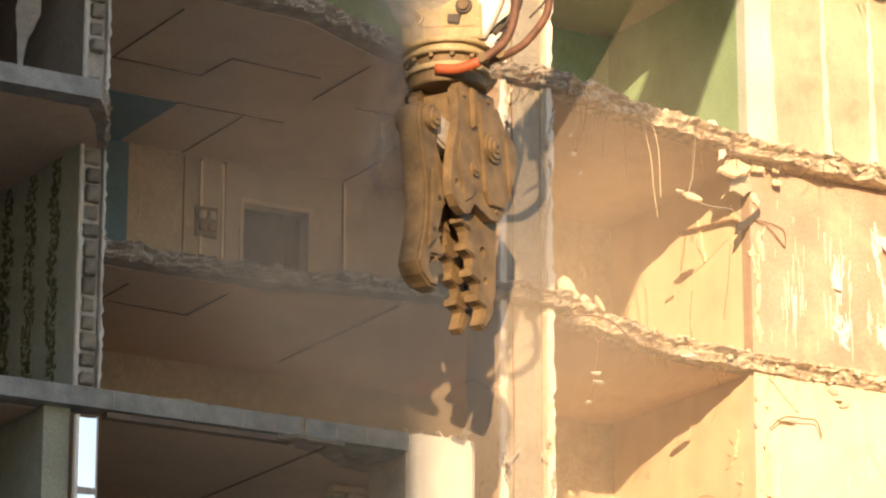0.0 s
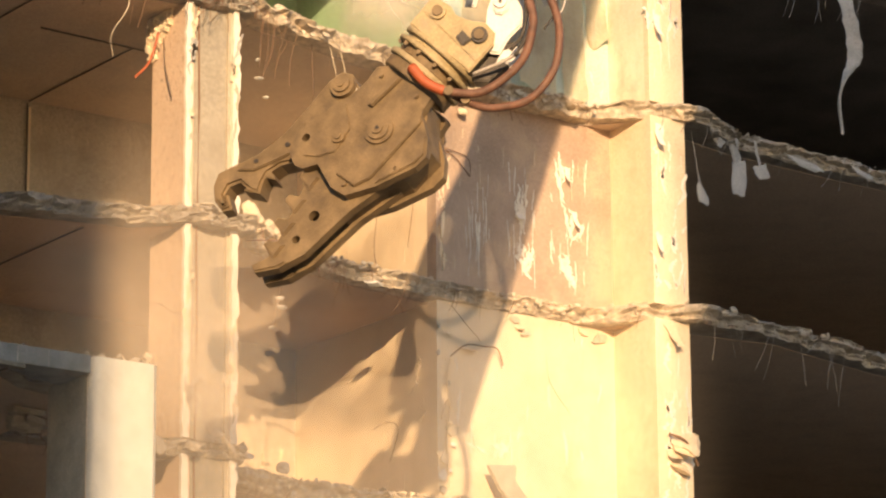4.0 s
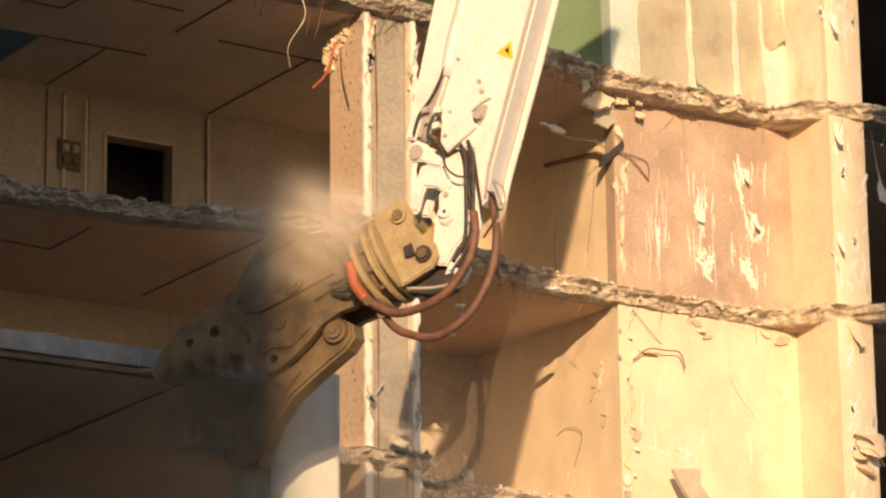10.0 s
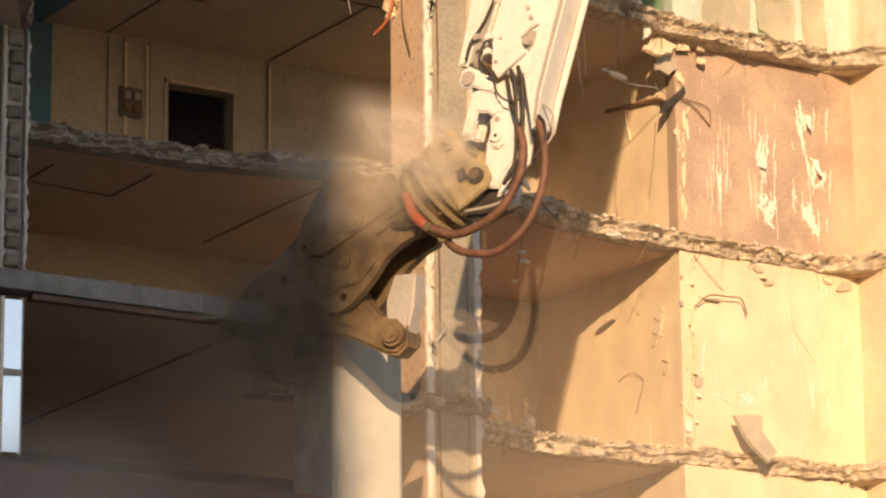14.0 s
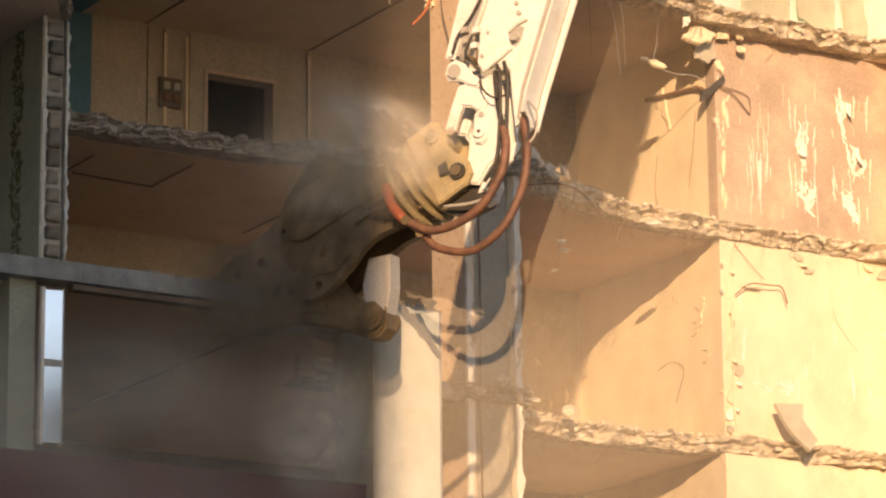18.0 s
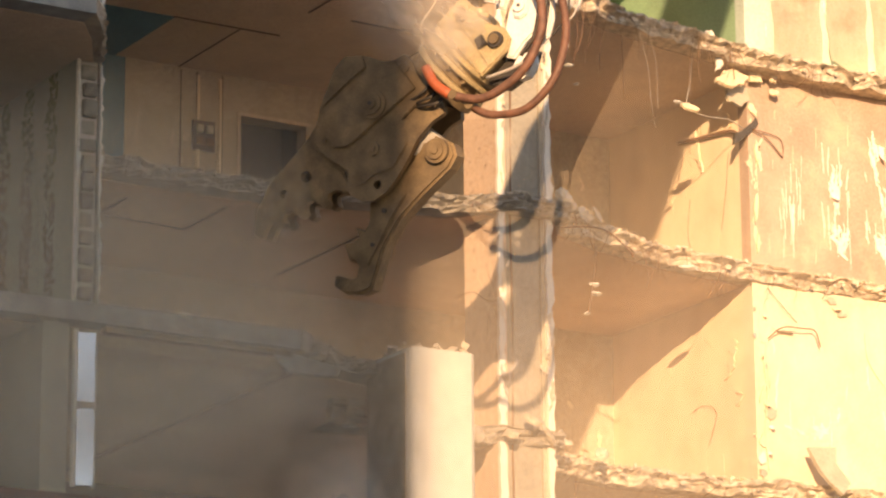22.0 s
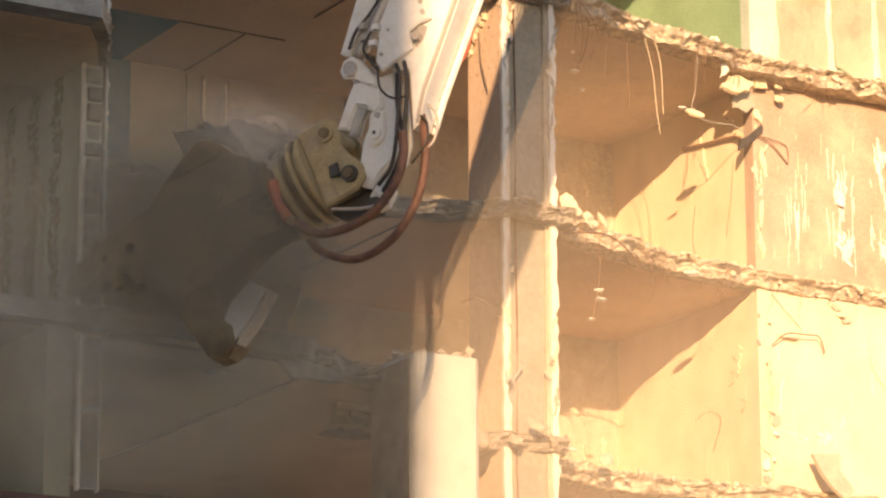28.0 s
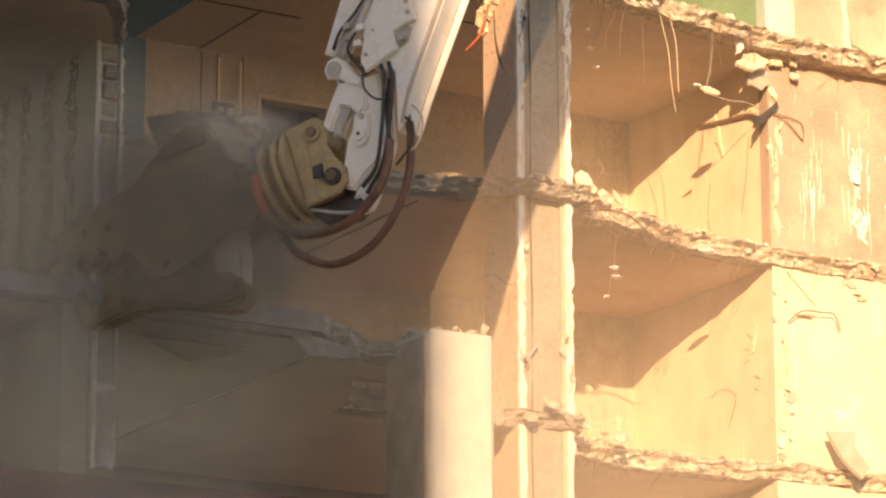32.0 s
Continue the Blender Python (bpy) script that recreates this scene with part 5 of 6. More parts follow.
for pts, r, m in (([(21.3, 35.2, 15.75), (21.26, 35.25, 15.5), (21.2, 35.3, 15.3), (21.05, 35.35, 15.12)], 0.016, HOSE_RED), ([(21.3, 35.1, 15.6), (21.27, 35.0, 15.2), (21.3, 34.9, 14.8)], 0.008, WIRE),
                  ([(21.3, 34.6, 12.05), (21.1, 34.5, 12.0), (20.9, 34.5, 12.08), (20.75, 34.6, 12.02)], 0.004, REBAR), ([(21.3, 34.6, 11.85), (21.15, 34.5, 11.9), (21.1, 34.5, 11.6)], 0.003, REBAR)):
    bm = bmesh.new()
    rod(bm, curve_points(pts, 6), r, 6)
    tagged(part("cable_end", bm, m), "frayed cable end on the shaft wall", "cable", group="cable ends")
for lv in (0, 1, 2):
    rng = random.Random(640 + lv)
    for i in range(12):
        x = rng.choice((21.41, 22.03)) + rng.uniform(-0.03, 0.03)
        bm = bmesh.new()
        sliver(bm, "y", 34.618, x, U[lv] + T + rng.uniform(0.1, 2.2), rng.uniform(0.03, 0.1), rng.uniform(0.08, 0.4), rng)
        part("plaster_chip", bm, rng.choice((SHAFT, MORTAR, CREAM)), bpy.data.objects["wall_back_4"])

# ---- block wall end: single blocks, wallpaper vines ----
bm = bmesh.new()
box(bm, -0.095, 0.095, -0.05, 0.06, -0.088, 0.088, 0.014)
block_mesh = None
rng = random.Random(9)
for z0, z1 in ((U[0] + T, U[1] - 0.02), (U[1] + T, U[2] - 0.02)):
    z = z0 + 0.1
    while z < z1 - 0.05:
        if block_mesh is None:
            b = part("block", bm, BLOCK, block_wall)
            block_mesh = b.data
        else:
            b = new("block", block_mesh)
            b.parent = block_wall
        b.location = (BWX + 0.1 + rng.uniform(-.008, .008), BWY + rng.uniform(-.02, .06), z)
        b.rotation_euler = (rng.uniform(-.1, .1), rng.uniform(-.05, .05), rng.uniform(-.12, .12))
        b.scale = (rng.uniform(.7, 1), rng.uniform(.6, 1.2), rng.uniform(.7, 1.02))
        z += 0.197
for x, z0, z1, seed in ((BWX - 0.032, U[0] + T, U[1], 1), (BWX + 0.222, U[0] + T, U[1], 2), (BWX - 0.032, U[1] + T, U[2], 3), (BWX + 0.222, U[1] + T, U[2], 4)):
    rng = random.Random(700 + seed)
    bm = bmesh.new()
    n = 50
    outl = [(x - 0.008 + rng.uniform(-.014, .006), z0 + (z1 - z0) * i / n) for i in range(n)]
    outr = [(x + 0.008 + rng.choice((0, 0, 0, 0.02)) + rng.uniform(-.008, .010), z0 + (z1 - z0) * i / n) for i in range(n)]
    prism(bm, outl + outr[::-1], BWY - 0.05, BWY - 0.025, axes="xzy")
    part("plaster_edge", bm, PILLAR, block_wall, "ragged white plaster edge")
rng = random.Random(12)
for k in range(9):
    y0 = 32.4 + k * 0.6
    bm = bmesh.new()
    z = U[0] + T + 0.05
    while z < U[1] - 0.08:
        a = y0 + 0.035 * math.sin(z * 9)
        for q in range(8):
            c, d = a + rng.uniform(-0.12, 0.12), z + rng.uniform(-0.05, 0.05)
            r, th = rng.uniform(0.025, 0.055), rng.uniform(0, 3)
            prism(bm, [(c + r * math.cos(f) * math.cos(th) - 0.45 * r * math.sin(f) * math.sin(th), d + r * math.cos(f) * math.sin(th) + 0.45 * r * math.sin(f) * math.cos(th)) for f in (0, 1.05, 2.1, 3.14, 4.2, 5.25)], BWX - 0.054, BWX - 0.051, axes="yzx")
        z += 0.085
    part("vine_stripe", bm, MOTIF, block_wall, "dark olive vine stripe on the wallpaper")

# ---- shaded rooms: conduits, meter board, soffit board, cloths ----
def run(parent, pts, r=0.010, mat=None, name="conduit"):
    bm = bmesh.new()
    rod(bm, pts, r, 6)
    part(name, bm, mat or WIRE, parent)


circuit = tagged(new("ceiling_conduit"), "dark cable conduits run on a ceiling and down a wall", "conduit")
c2, c1, c0 = U[2] - 0.026, U[1] - 0.026, U[0] - 0.026
for pts in ([(19.3, 39.12, c2), (19.3, 37.4, c2)], [(18.36, 37.39, c2), (19.85, 37.4, c2)], [(21.69, 39.12, c2), (21.69, 36.5, c2)], [(20.35, 36.45, c2), (22.0, 36.5, c2)], [(16.95, 36.3, c2), (18.15, 36.35, c2)],
            [(18.15, 36.35, c2), (18.2, 35.62, c2)], [(18.2, 35.62, c2), (19.45, 35.7, c2)], [(19.75, 36.45, c2), (19.75, 35.0, c2)], [(16.95, 36.3, c2), (16.95, 34.4, c2)],
            [(19.33, 39.12, 15.9), (19.33, 39.12, 14.3)], [(19.56, 39.12, 15.9), (19.56, 39.12, 15.2)], [(19.93, 39.12, 15.9), (19.93, 39.12, 13.4)], [(21.67, 39.12, 15.9), (21.68, 39.12, 13.4)],
            [(17.54, 38.5, c0), (17.53, 31.95, c0)], [(17.2, 38.0, c1), (17.2, 36.2, c1)], [(17.3, 37.0, c1), (18.4, 37.1, c1)], [(18.4, 37.1, c1), (18.4, 36.0, c1)], [(20.4, 38.5, c1), (20.4, 35.4, c1)]):
    run(circuit, pts)
for x in (19.9, 19.58, 21.7):
    run(circuit, [(x, 39.13, 15.85), (x, 39.13, 13.9)], 0.03, OCHRE, "wall_pipe")
meter = tagged(new("meter_board"), "small dark electricity meter board on the rear wall", "meter board")
meter.location = (19.66, 39.12, 15.05)
part("board", boxed(-0.16, 0.16, -0.02, 0.03, -0.2, 0.2, 0.006), WIRE, meter)
for dx, dz in ((-0.07, 0.08), (0.07, 0.08), (-0.07, -0.08), (0.07, -0.08)):
    part("fuse_box", boxed(dx - 0.045, dx + 0.045, -0.07, -0.02, dz - 0.05, dz + 0.05, 0.008), SHAFT if dz > 0 else REBAR, meter)
part("frame", boxed(BX0 - 0.05, BX0, BACK - 0.02, BACK + 0.1, BZ0, BZ1 + 0.05), CEILING, bpy.data.objects["wall_back_1"])
part("frame", boxed(BX0 - 0.05, BX1 + 0.05, BACK - 0.02, BACK + 0.1, BZ1 + 0.001, BZ1 + 0.05), CEILING, bpy.data.objects["wall_back_3"])
bm = boxed(14.9, 17.05, 31.79, 31.92, U[0] - 0.075, U[0] - 0.015)
tagged(part("soffit_board", bm, WIRE), "dark brown board under the edge of the floor slab", "board")
for i in range(9):
    x = 14.95 + i * 0.37
    part("cast_joint", boxed(x, x + 0.008, 31.744, 31.749, U[0] + 0.01, U[0] + T - 0.01), MORTAR, bpy.data.objects["floor_slab_2"])


def cloth(name, line, w, seed, label):
    """A twisted strip of cloth hanging along a line."""
    rng = random.Random(seed)
    pts = curve_points(line, 6)
    bm = bmesh.new()
    rows = []
    for i, p in enumerate(pts):
        a = 0.5 * math.sin(i * 0.22 + seed)
        h = w * (0.55 if i < len(pts) * 0.45 else max(0.12, 0.55 - 1.5 * (i / len(pts) - 0.45))) * rng.uniform(0.85, 1.15)
        d = Vector((math.cos(a) * h, math.sin(a) * h, 0))
        o = Vector((-math.sin(a), math.cos(a), 0)) * 0.006
        f = Vector((-math.sin(a), math.cos(a), 0)) * 0.035 * math.sin(i * 0.3)
        rows.append([bm.verts.new(p - d + o), bm.verts.new(p + f + o), bm.verts.new(p + d + o), bm.verts.new(p + d - o), bm.verts.new(p + f - o), bm.verts.new(p - d - o)])
    for a, b in zip(rows, rows[1:]):
        for k in range(6):
            bm.faces.new((a[k], a[(k + 1) % 6], b[(k + 1) % 6], b[k]))
    bmesh.ops.recalc_face_normals(bm, faces=bm.faces[:])
    return tagged(part(name, bm, RAG), label, "cloth")


cloth("torn_curtain", [(32.65, 35.35, 18.82), (32.72, 35.2, 18.2), (32.82, 35.22, 17.6), (32.6, 35.2, 17.25), (32.5, 35.22, 16.9), (32.55, 35.25, 16.4)], 0.2, 3, "pale torn curtain hanging from the broken floor above")
cloth("torn_curtain", [(14.2, 32.6, 16.0), (14.22, 32.55, 15.0), (14.16, 32.6, 14.4), (14.15, 32.6, 13.6)], 0.26, 5, "pale torn curtain hanging in the dark room")
for k, (x, z, w, h, a) in enumerate(((30.6, 15.72, 0.16, 0.45, -8), (31.85, 15.85, 0.8, 0.14, 12), (32.9, 15.9, 0.4, 0.1, 20), (30.3, 15.9, 0.2, 0.2, 25))):
    bm = bmesh.new()
    rng = random.Random(900 + k)
    prism(bm, [(w * .5 * math.cos(f) * rng.uniform(.75, 1.1), h * .5 * math.sin(f) * rng.uniform(.75, 1.1)) for f in (0.3, 1.0, 1.9, 2.8, 3.6, 4.4, 5.2)], -0.01, 0.01, axes="xzy")
    bmesh.ops.subdivide_edges(bm, edges=bm.edges[:], cuts=1)
    for v in bm.verts:
        v.co += Vector((rng.uniform(-.02, .02), rng.uniform(-.02, .02), rng.uniform(-.02, .02)))
    chip = tagged(part("plaster_scrap", bm, RAG), "pale scrap of plaster board hanging from the dark slab edge", "scrap", group="hanging scraps")
    chip.location, chip.rotation_euler = (x, 35.28, z), (radians(-15), radians(a), 0)
for k, (pts, y) in enumerate((([(29.78, 15.2), (29.82, 15.22), (29.825, 16.0), (29.835, 16.0), (29.84, 15.22), (29.86, 15.22), (30.0, 15.02), (29.96, 14.9), (29.76, 14.92)], 35.2), ([(30.45, 15.62), (30.56, 15.64), (30.56, 16.0), (30.6, 16.0), (30.6, 15.66), (30.7, 15.68), (30.66, 15.3), (30.6, 15.12), (30.38, 15.14)], 35.2), ([(30.8, 15.6), (30.9, 15.64), (30.9, 16.0), (30.94, 16.0), (30.95, 15.66), (31.05, 15.7), (31.1, 15.5), (30.9, 15.42)], 35.2))):
    hung_plate(pts, y, 0.012, -8, RAG, "pale torn scrap of paper hanging below the shaded slab", 960 + k)
# broken masonry hanging behind the pillar
rng = random.Random(31)
mas = tagged(new("broken_masonry"), "lump of brickwork hanging at the broken floor edge", "masonry")
for i in range(9):
    bm = boxed(-0.12, 0.12, -0.06, 0.06, -0.035, 0.035, 0.008)
    b = part("brick", bm, (BEIGE, SHAFT, SALMON)[i % 3], mas)
    b.location = (18.62 + (i % 3) * 0.2 - 0.1, 33.5 + rng.uniform(-.05, .05), 10.28 - (i // 3) * 0.085)
    b.rotation_euler = (rng.uniform(-.2, .2), rng.uniform(-.2, .2), rng.uniform(-.3, .3))
rng = random.Random(33)
for i in range(16):
    bm = bmesh.new()
    sliver(bm, "x", 18.448, 31.9 + rng.random() * 0.65, 8.6 + rng.random() * 1.8, rng.uniform(0.02, 0.07), rng.uniform(0.05, 0.2), rng)
    part("flaked_patch", bm, WHITE, bpy.data.objects["floor_slab_2"])

rng = random.Random(55)
for x, z, w, h, m in ((25.95, 12.8, 0.05, 0.07, SHAFT), (25.94, 12.45, 0.07, 0.1, MORTAR), (26.09, 12.06, 0.06, 0.1, SHAFT), (26.16, 11.46, 0.2, 0.2, SHAFT), (26.03, 11.07, 0.14, 0.2, CREAM), (26.0, 10.84, 0.14, 0.2, WHITE), (26.02, 11.7, 0.05, 0.3, OCHRE), (26.0, 10.66, 0.16, 0.12, RUBBLE),
                      (27.18, 13.06, 0.16, 0.1, SHAFT), (27.35, 12.89, 0.16, 0.1, SHAFT), (26.0, 15.5, 0.1, 0.3, CREAM), (26.05, 14.9, 0.05, 0.4, OCHRE), (26.02, 14.2, 0.06, 0.5, OCHRE), (26.03, 13.7, 0.05, 0.3, CREAM), (28.6, 13.0, 0.3, 0.16, SHAFT), (28.3, 13.05, 0.2, 0.1, CREAM)):
    bm = bmesh.new()
    pts = [(w * 0.5 * math.cos(a) * rng.uniform(0.5, 1.2), h * 0.5 * math.sin(a) * rng.uniform(0.5, 1.2)) for a in [2 * math.pi * k / 11 for k in range(11)]]
    prism(bm, pts, -0.03, 0.0, axes="xzy", bevel=0.004)
    ob = part("plaster_chip", bm, m, bpy.data.objects["wall_front_%d" % (2 if z < 13.3 else 3)])
    ob.location, ob.rotation_euler = (x, YC - 0.004, z), (radians(rng.uniform(-25, 5)), rng.uniform(-.4, .4), 0)
for y, z, w, h in ((36.5, 12.0, 0.2, 0.5), (36.25, 11.6, 0.12, 0.2), (36.4, 15.3, 0.3, 0.3), (36.9, 14.9, 0.1, 0.6)):
    bm = bmesh.new()
    sliver(bm, "x", 25.928, y, z, w, h, rng, 0.02)
    part("plaster_chip", bm, CREAM, bpy.data.objects["wall_cross_2"])
# fine litter heaped along the foot of the sunlit walls
for lv, x0, x1, seed in ((0, 22.6, 28.8, 1), (1, 22.6, 28.8, 2), (2, 22.6, 28.8, 3)):
    rng = random.Random(1200 + seed)
    bm = bmesh.new()
    for k in range(420):
        x = rng.uniform(x0, x1)
        front = edge_at(lv, x)
        d = rng.random() ** 1.5
        rock(bm, (x, front + 0.02 + d * max(0.1, YC - 0.05 - front), U[lv] + T + 0.01 + rng.random() * 0.02), 0.006 + 0.03 * rng.random() ** 3, rng, 0.5)
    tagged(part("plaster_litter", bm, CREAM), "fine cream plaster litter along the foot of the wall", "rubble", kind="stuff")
    bm = bmesh.new()
    for k in range(26):
        x = rng.uniform(x0, x1)
        a = rng.uniform(0, 6)
        w, h = rng.uniform(0.02, 0.09), rng.uniform(0.015, 0.05)
        y, z = edge_at(lv, x) + rng.uniform(-0.08, 0.0), U[lv] + rng.uniform(0.0, T + 0.03)
        q = [(x + w * math.cos(a + f) * rng.uniform(0.6, 1.1), z + h * math.sin(a + f) * rng.uniform(0.6, 1.1)) for f in (0, 1.2, 2.3, 3.4, 4.6, 5.5)]
        prism(bm, q, y - 0.012, y + 0.012, axes="xzy")
    tagged(part("plaster_shards", bm, RUBBLE_SUNLIT), "pale plaster shards stuck on the torn edge", "rubble", kind="stuff")

# the end of the beam, which the crusher bites off, and the soffit plaster that peels and hangs there
def torn_outline(pts, seed, amount, steps=5):
    rng = random.Random(seed)
    out = []
    for (ax, ay), (bx, by) in zip(pts, pts[1:] + pts[:1]):
        out += [(ax + (bx - ax) * k / steps + rng.uniform(-amount, amount), ay + (by - ay) * k / steps + rng.uniform(-amount, amount)) for k in range(steps)]
    return out


BEAM_AT = (17.8, 31.95, U[0] + 0.1)
beam_end = tagged(new("beam_end"), "grey concrete end of the floor beam, bitten off by the crusher", "beam end")
beam_end.location = BEAM_AT
bm = prism(bmesh.new(), torn_outline([(-0.63, -0.195), (0.62, -0.195), (0.66, 0.5), (0.2, 0.36), (-0.15, 0.13), (-0.45, 0.05)], 41, 0.008), -0.098, 0.098, bevel=0.006)
part("core", bm, BEAM, beam_end)
bm = bmesh.new()
rng = random.Random(42)
for k in range(50):
    rock(bm, (rng.uniform(-.6, .62), rng.uniform(-.16, .1), 0.10 + rng.uniform(0, .015)), rng.uniform(.012, .035), rng, 0.5)
part("rubble_crust", bm, RUBBLE, beam_end, "grit lying on the beam").data.materials[0] = CONCRETE
LIP_AT = (17.25, 31.86, U[0] - 0.03)
bm = prism(bmesh.new(), torn_outline([(-0.45, -0.02), (0.42, -0.02), (0.36, -0.16), (0.05, -0.22), (-0.25, -0.28)], 43, 0.014), -0.022, 0.022, axes="xzy", bevel=0.005)
lip = tagged(part("soffit_plaster", bm, BLOCK), "torn strip of soffit plaster peeling off under the beam", "plaster")
lip.location = LIP_AT


# ---- what moves ----
STATES = [  # seconds, bracket pin x y z, lean of the arm, fall of the tool, spin, jaw, heading, in metres and degrees
    (0, 17.593, 29.299, 14.244, 8, 91.5, -254, 8, 45),
    (0.5, 17.952, 29.081, 13.595, 7.5, 90.5, -253.5, 8, 45),
    (1, 18.941, 28.862, 13.484, 5.5, 88.5, -253, 8, 45),
    (1.5, 19.920, 28.224, 13.681, 3, 75, -252, 5.5, 45),
    (2, 20.504, 27.587, 13.768, 0.5, 65, -247, 3, 45),
    (2.5, 20.717, 27.527, 13.619, 0.2, 59, -226, 2.5, 45),
    (3, 20.432, 27.463, 13.295, 0, 55.5, -206, 2, 45),
    (3.5, 20.400, 27.467, 13.251, 0, 52.5, -202, 2.8, 45),
    (4.5, 20.458, 27.854, 13.269, 0, 42, -105, 2, 50),
    (5.5, 20.517, 28.217, 13.261, 0, 32.5, -28, 6, 55),
    (6, 20.019, 28.450, 12.850, 0, 25.8, -8, 6, 58),
    (6.5, 20.108, 28.502, 12.635, 0, 25.5, 0, 6, 58),
    (7, 20.080, 28.554, 12.741, 0, 25.5, 0, 6, 59),
    (7.5, 19.919, 28.606, 12.581, 0, 25, 0, 1, 59),
    (8, 19.312, 28.658, 11.801, 0, 25, 0, -4, 59),
    (8.5, 18.940, 28.709, 11.170, 0, 25, 0, -9, 59),
    (9, 18.969, 28.759, 11.495, 0, 24, 0, -16, 60),
    (9.5, 18.962, 28.858, 11.175, 0, 24, 0, -13, 60),
    (10, 18.565, 28.957, 11.124, 0, 23.5, 0, -12, 60),
    (10.5, 18.688, 29.143, 11.161, 0, 23.8, 0, 2, 61),
    (11, 18.802, 29.329, 11.212, 0, 23.8, 0, 16, 61),
    (11.5, 18.925, 29.514, 11.258, 0, 24, 0, 28, 61),
    (12, 19.039, 29.700, 11.319, 0, 23.8, 0, 38, 61),
    (12.5, 19.051, 29.700, 11.323, 0, 24.5, 0, 45, 62),
    (13, 19.048, 29.700, 11.323, 0, 24.8, 0, 48, 62),
    (13.5, 19.050, 29.700, 11.355, 0, 25.2, 0, 55, 62),
    (14, 18.946, 29.700, 11.605, 0, 30.5, 0, 55, 62),
    (14.5, 18.644, 29.700, 12.106, 0.4, 40.5, 0, 52, 62),
    (16.5, 18.371, 29.700, 11.351, 2, 24.2, 0, 42, 62),
    (17, 18.309, 29.700, 11.352, 2.2, 25.2, 0, 40, 62),
    (17.5, 18.278, 29.700, 11.420, 2.4, 25.8, 0, 43, 62),
    (18, 18.251, 29.700, 11.449, 2.6, 26.5, 0, 46, 62),
    (18.5, 18.293, 29.700, 11.385, 2.8, 26.8, 0, 49, 62),
    (19, 18.252, 29.700, 11.384, 3, 27.6, 0, 52, 62),
    (19.5, 18.130, 29.700, 11.687, 3.5, 27.4, 0, 55, 62),
    (20, 18.340, 29.700, 11.905, 4, 28, 0, 58, 62),
    (20.5, 18.451, 29.612, 12.274, 5, 27.5, 0, 40, 61.375),
    (21, 18.548, 29.525, 12.939, 7.5, 28.5, 0, 22, 60.75),
    (21.5, 18.412, 29.438, 13.450, 7.2, 29.5, -10, 6, 60.125),
    (22, 18.092, 29.350, 13.151, 7, 38, -10, -2, 59.5),
    (22.5, 17.339, 29.262, 12.727, 6.5, 36, -24, -9, 58.875),
    (23, 17.099, 29.175, 12.709, 6, 34.5, -28, -6, 58.25),
    (23.5, 16.959, 29.088, 12.723, 5.5, 32.5, -30, -6, 57.625),
    (24, 16.591, 29.000, 12.003, 5, 25, -18, 2, 57),
    (24.5, 16.355, 29.000, 11.338, 4.5, 22, -7, 2, 56.875),
    (25, 16.182, 29.000, 11.292, 4, 22, 0, 0, 56.75),
    (25.5, 16.205, 29.000, 11.286, 4, 22.5, 0, 5, 56.625),
    (27.5, 16.206, 29.000, 11.258, 4, 22.5, 0, 62, 56.125),
    (28, 16.139, 29.000, 11.447, 4, 22.5, 0, 74, 56),
    (28.5, 16.014, 29.000, 11.863, 4, 23, 0, 68, 55.875),
    (29, 16.166, 29.000, 11.969, 4, 24.5, 0, 62, 55.75),
    (29.5, 16.105, 29.000, 11.801, 4, 16.5, 0, 30, 55.625),
    (30, 15.905, 29.000, 11.551, 4, 16.5, 0, 12, 55.5),
    (30.5, 15.789, 29.000, 11.164, 4, 12.8, 0, 8, 55.375),
    (31, 15.809, 29.000, 11.087, 4, 17, 0, 10, 55.25),
    (31.5, 15.818, 29.000, 11.054, 4, 13.8, 0, 20, 55.125),
    (32, 15.791, 29.000, 11.157, 4, 17, 0, 26, 55),
]


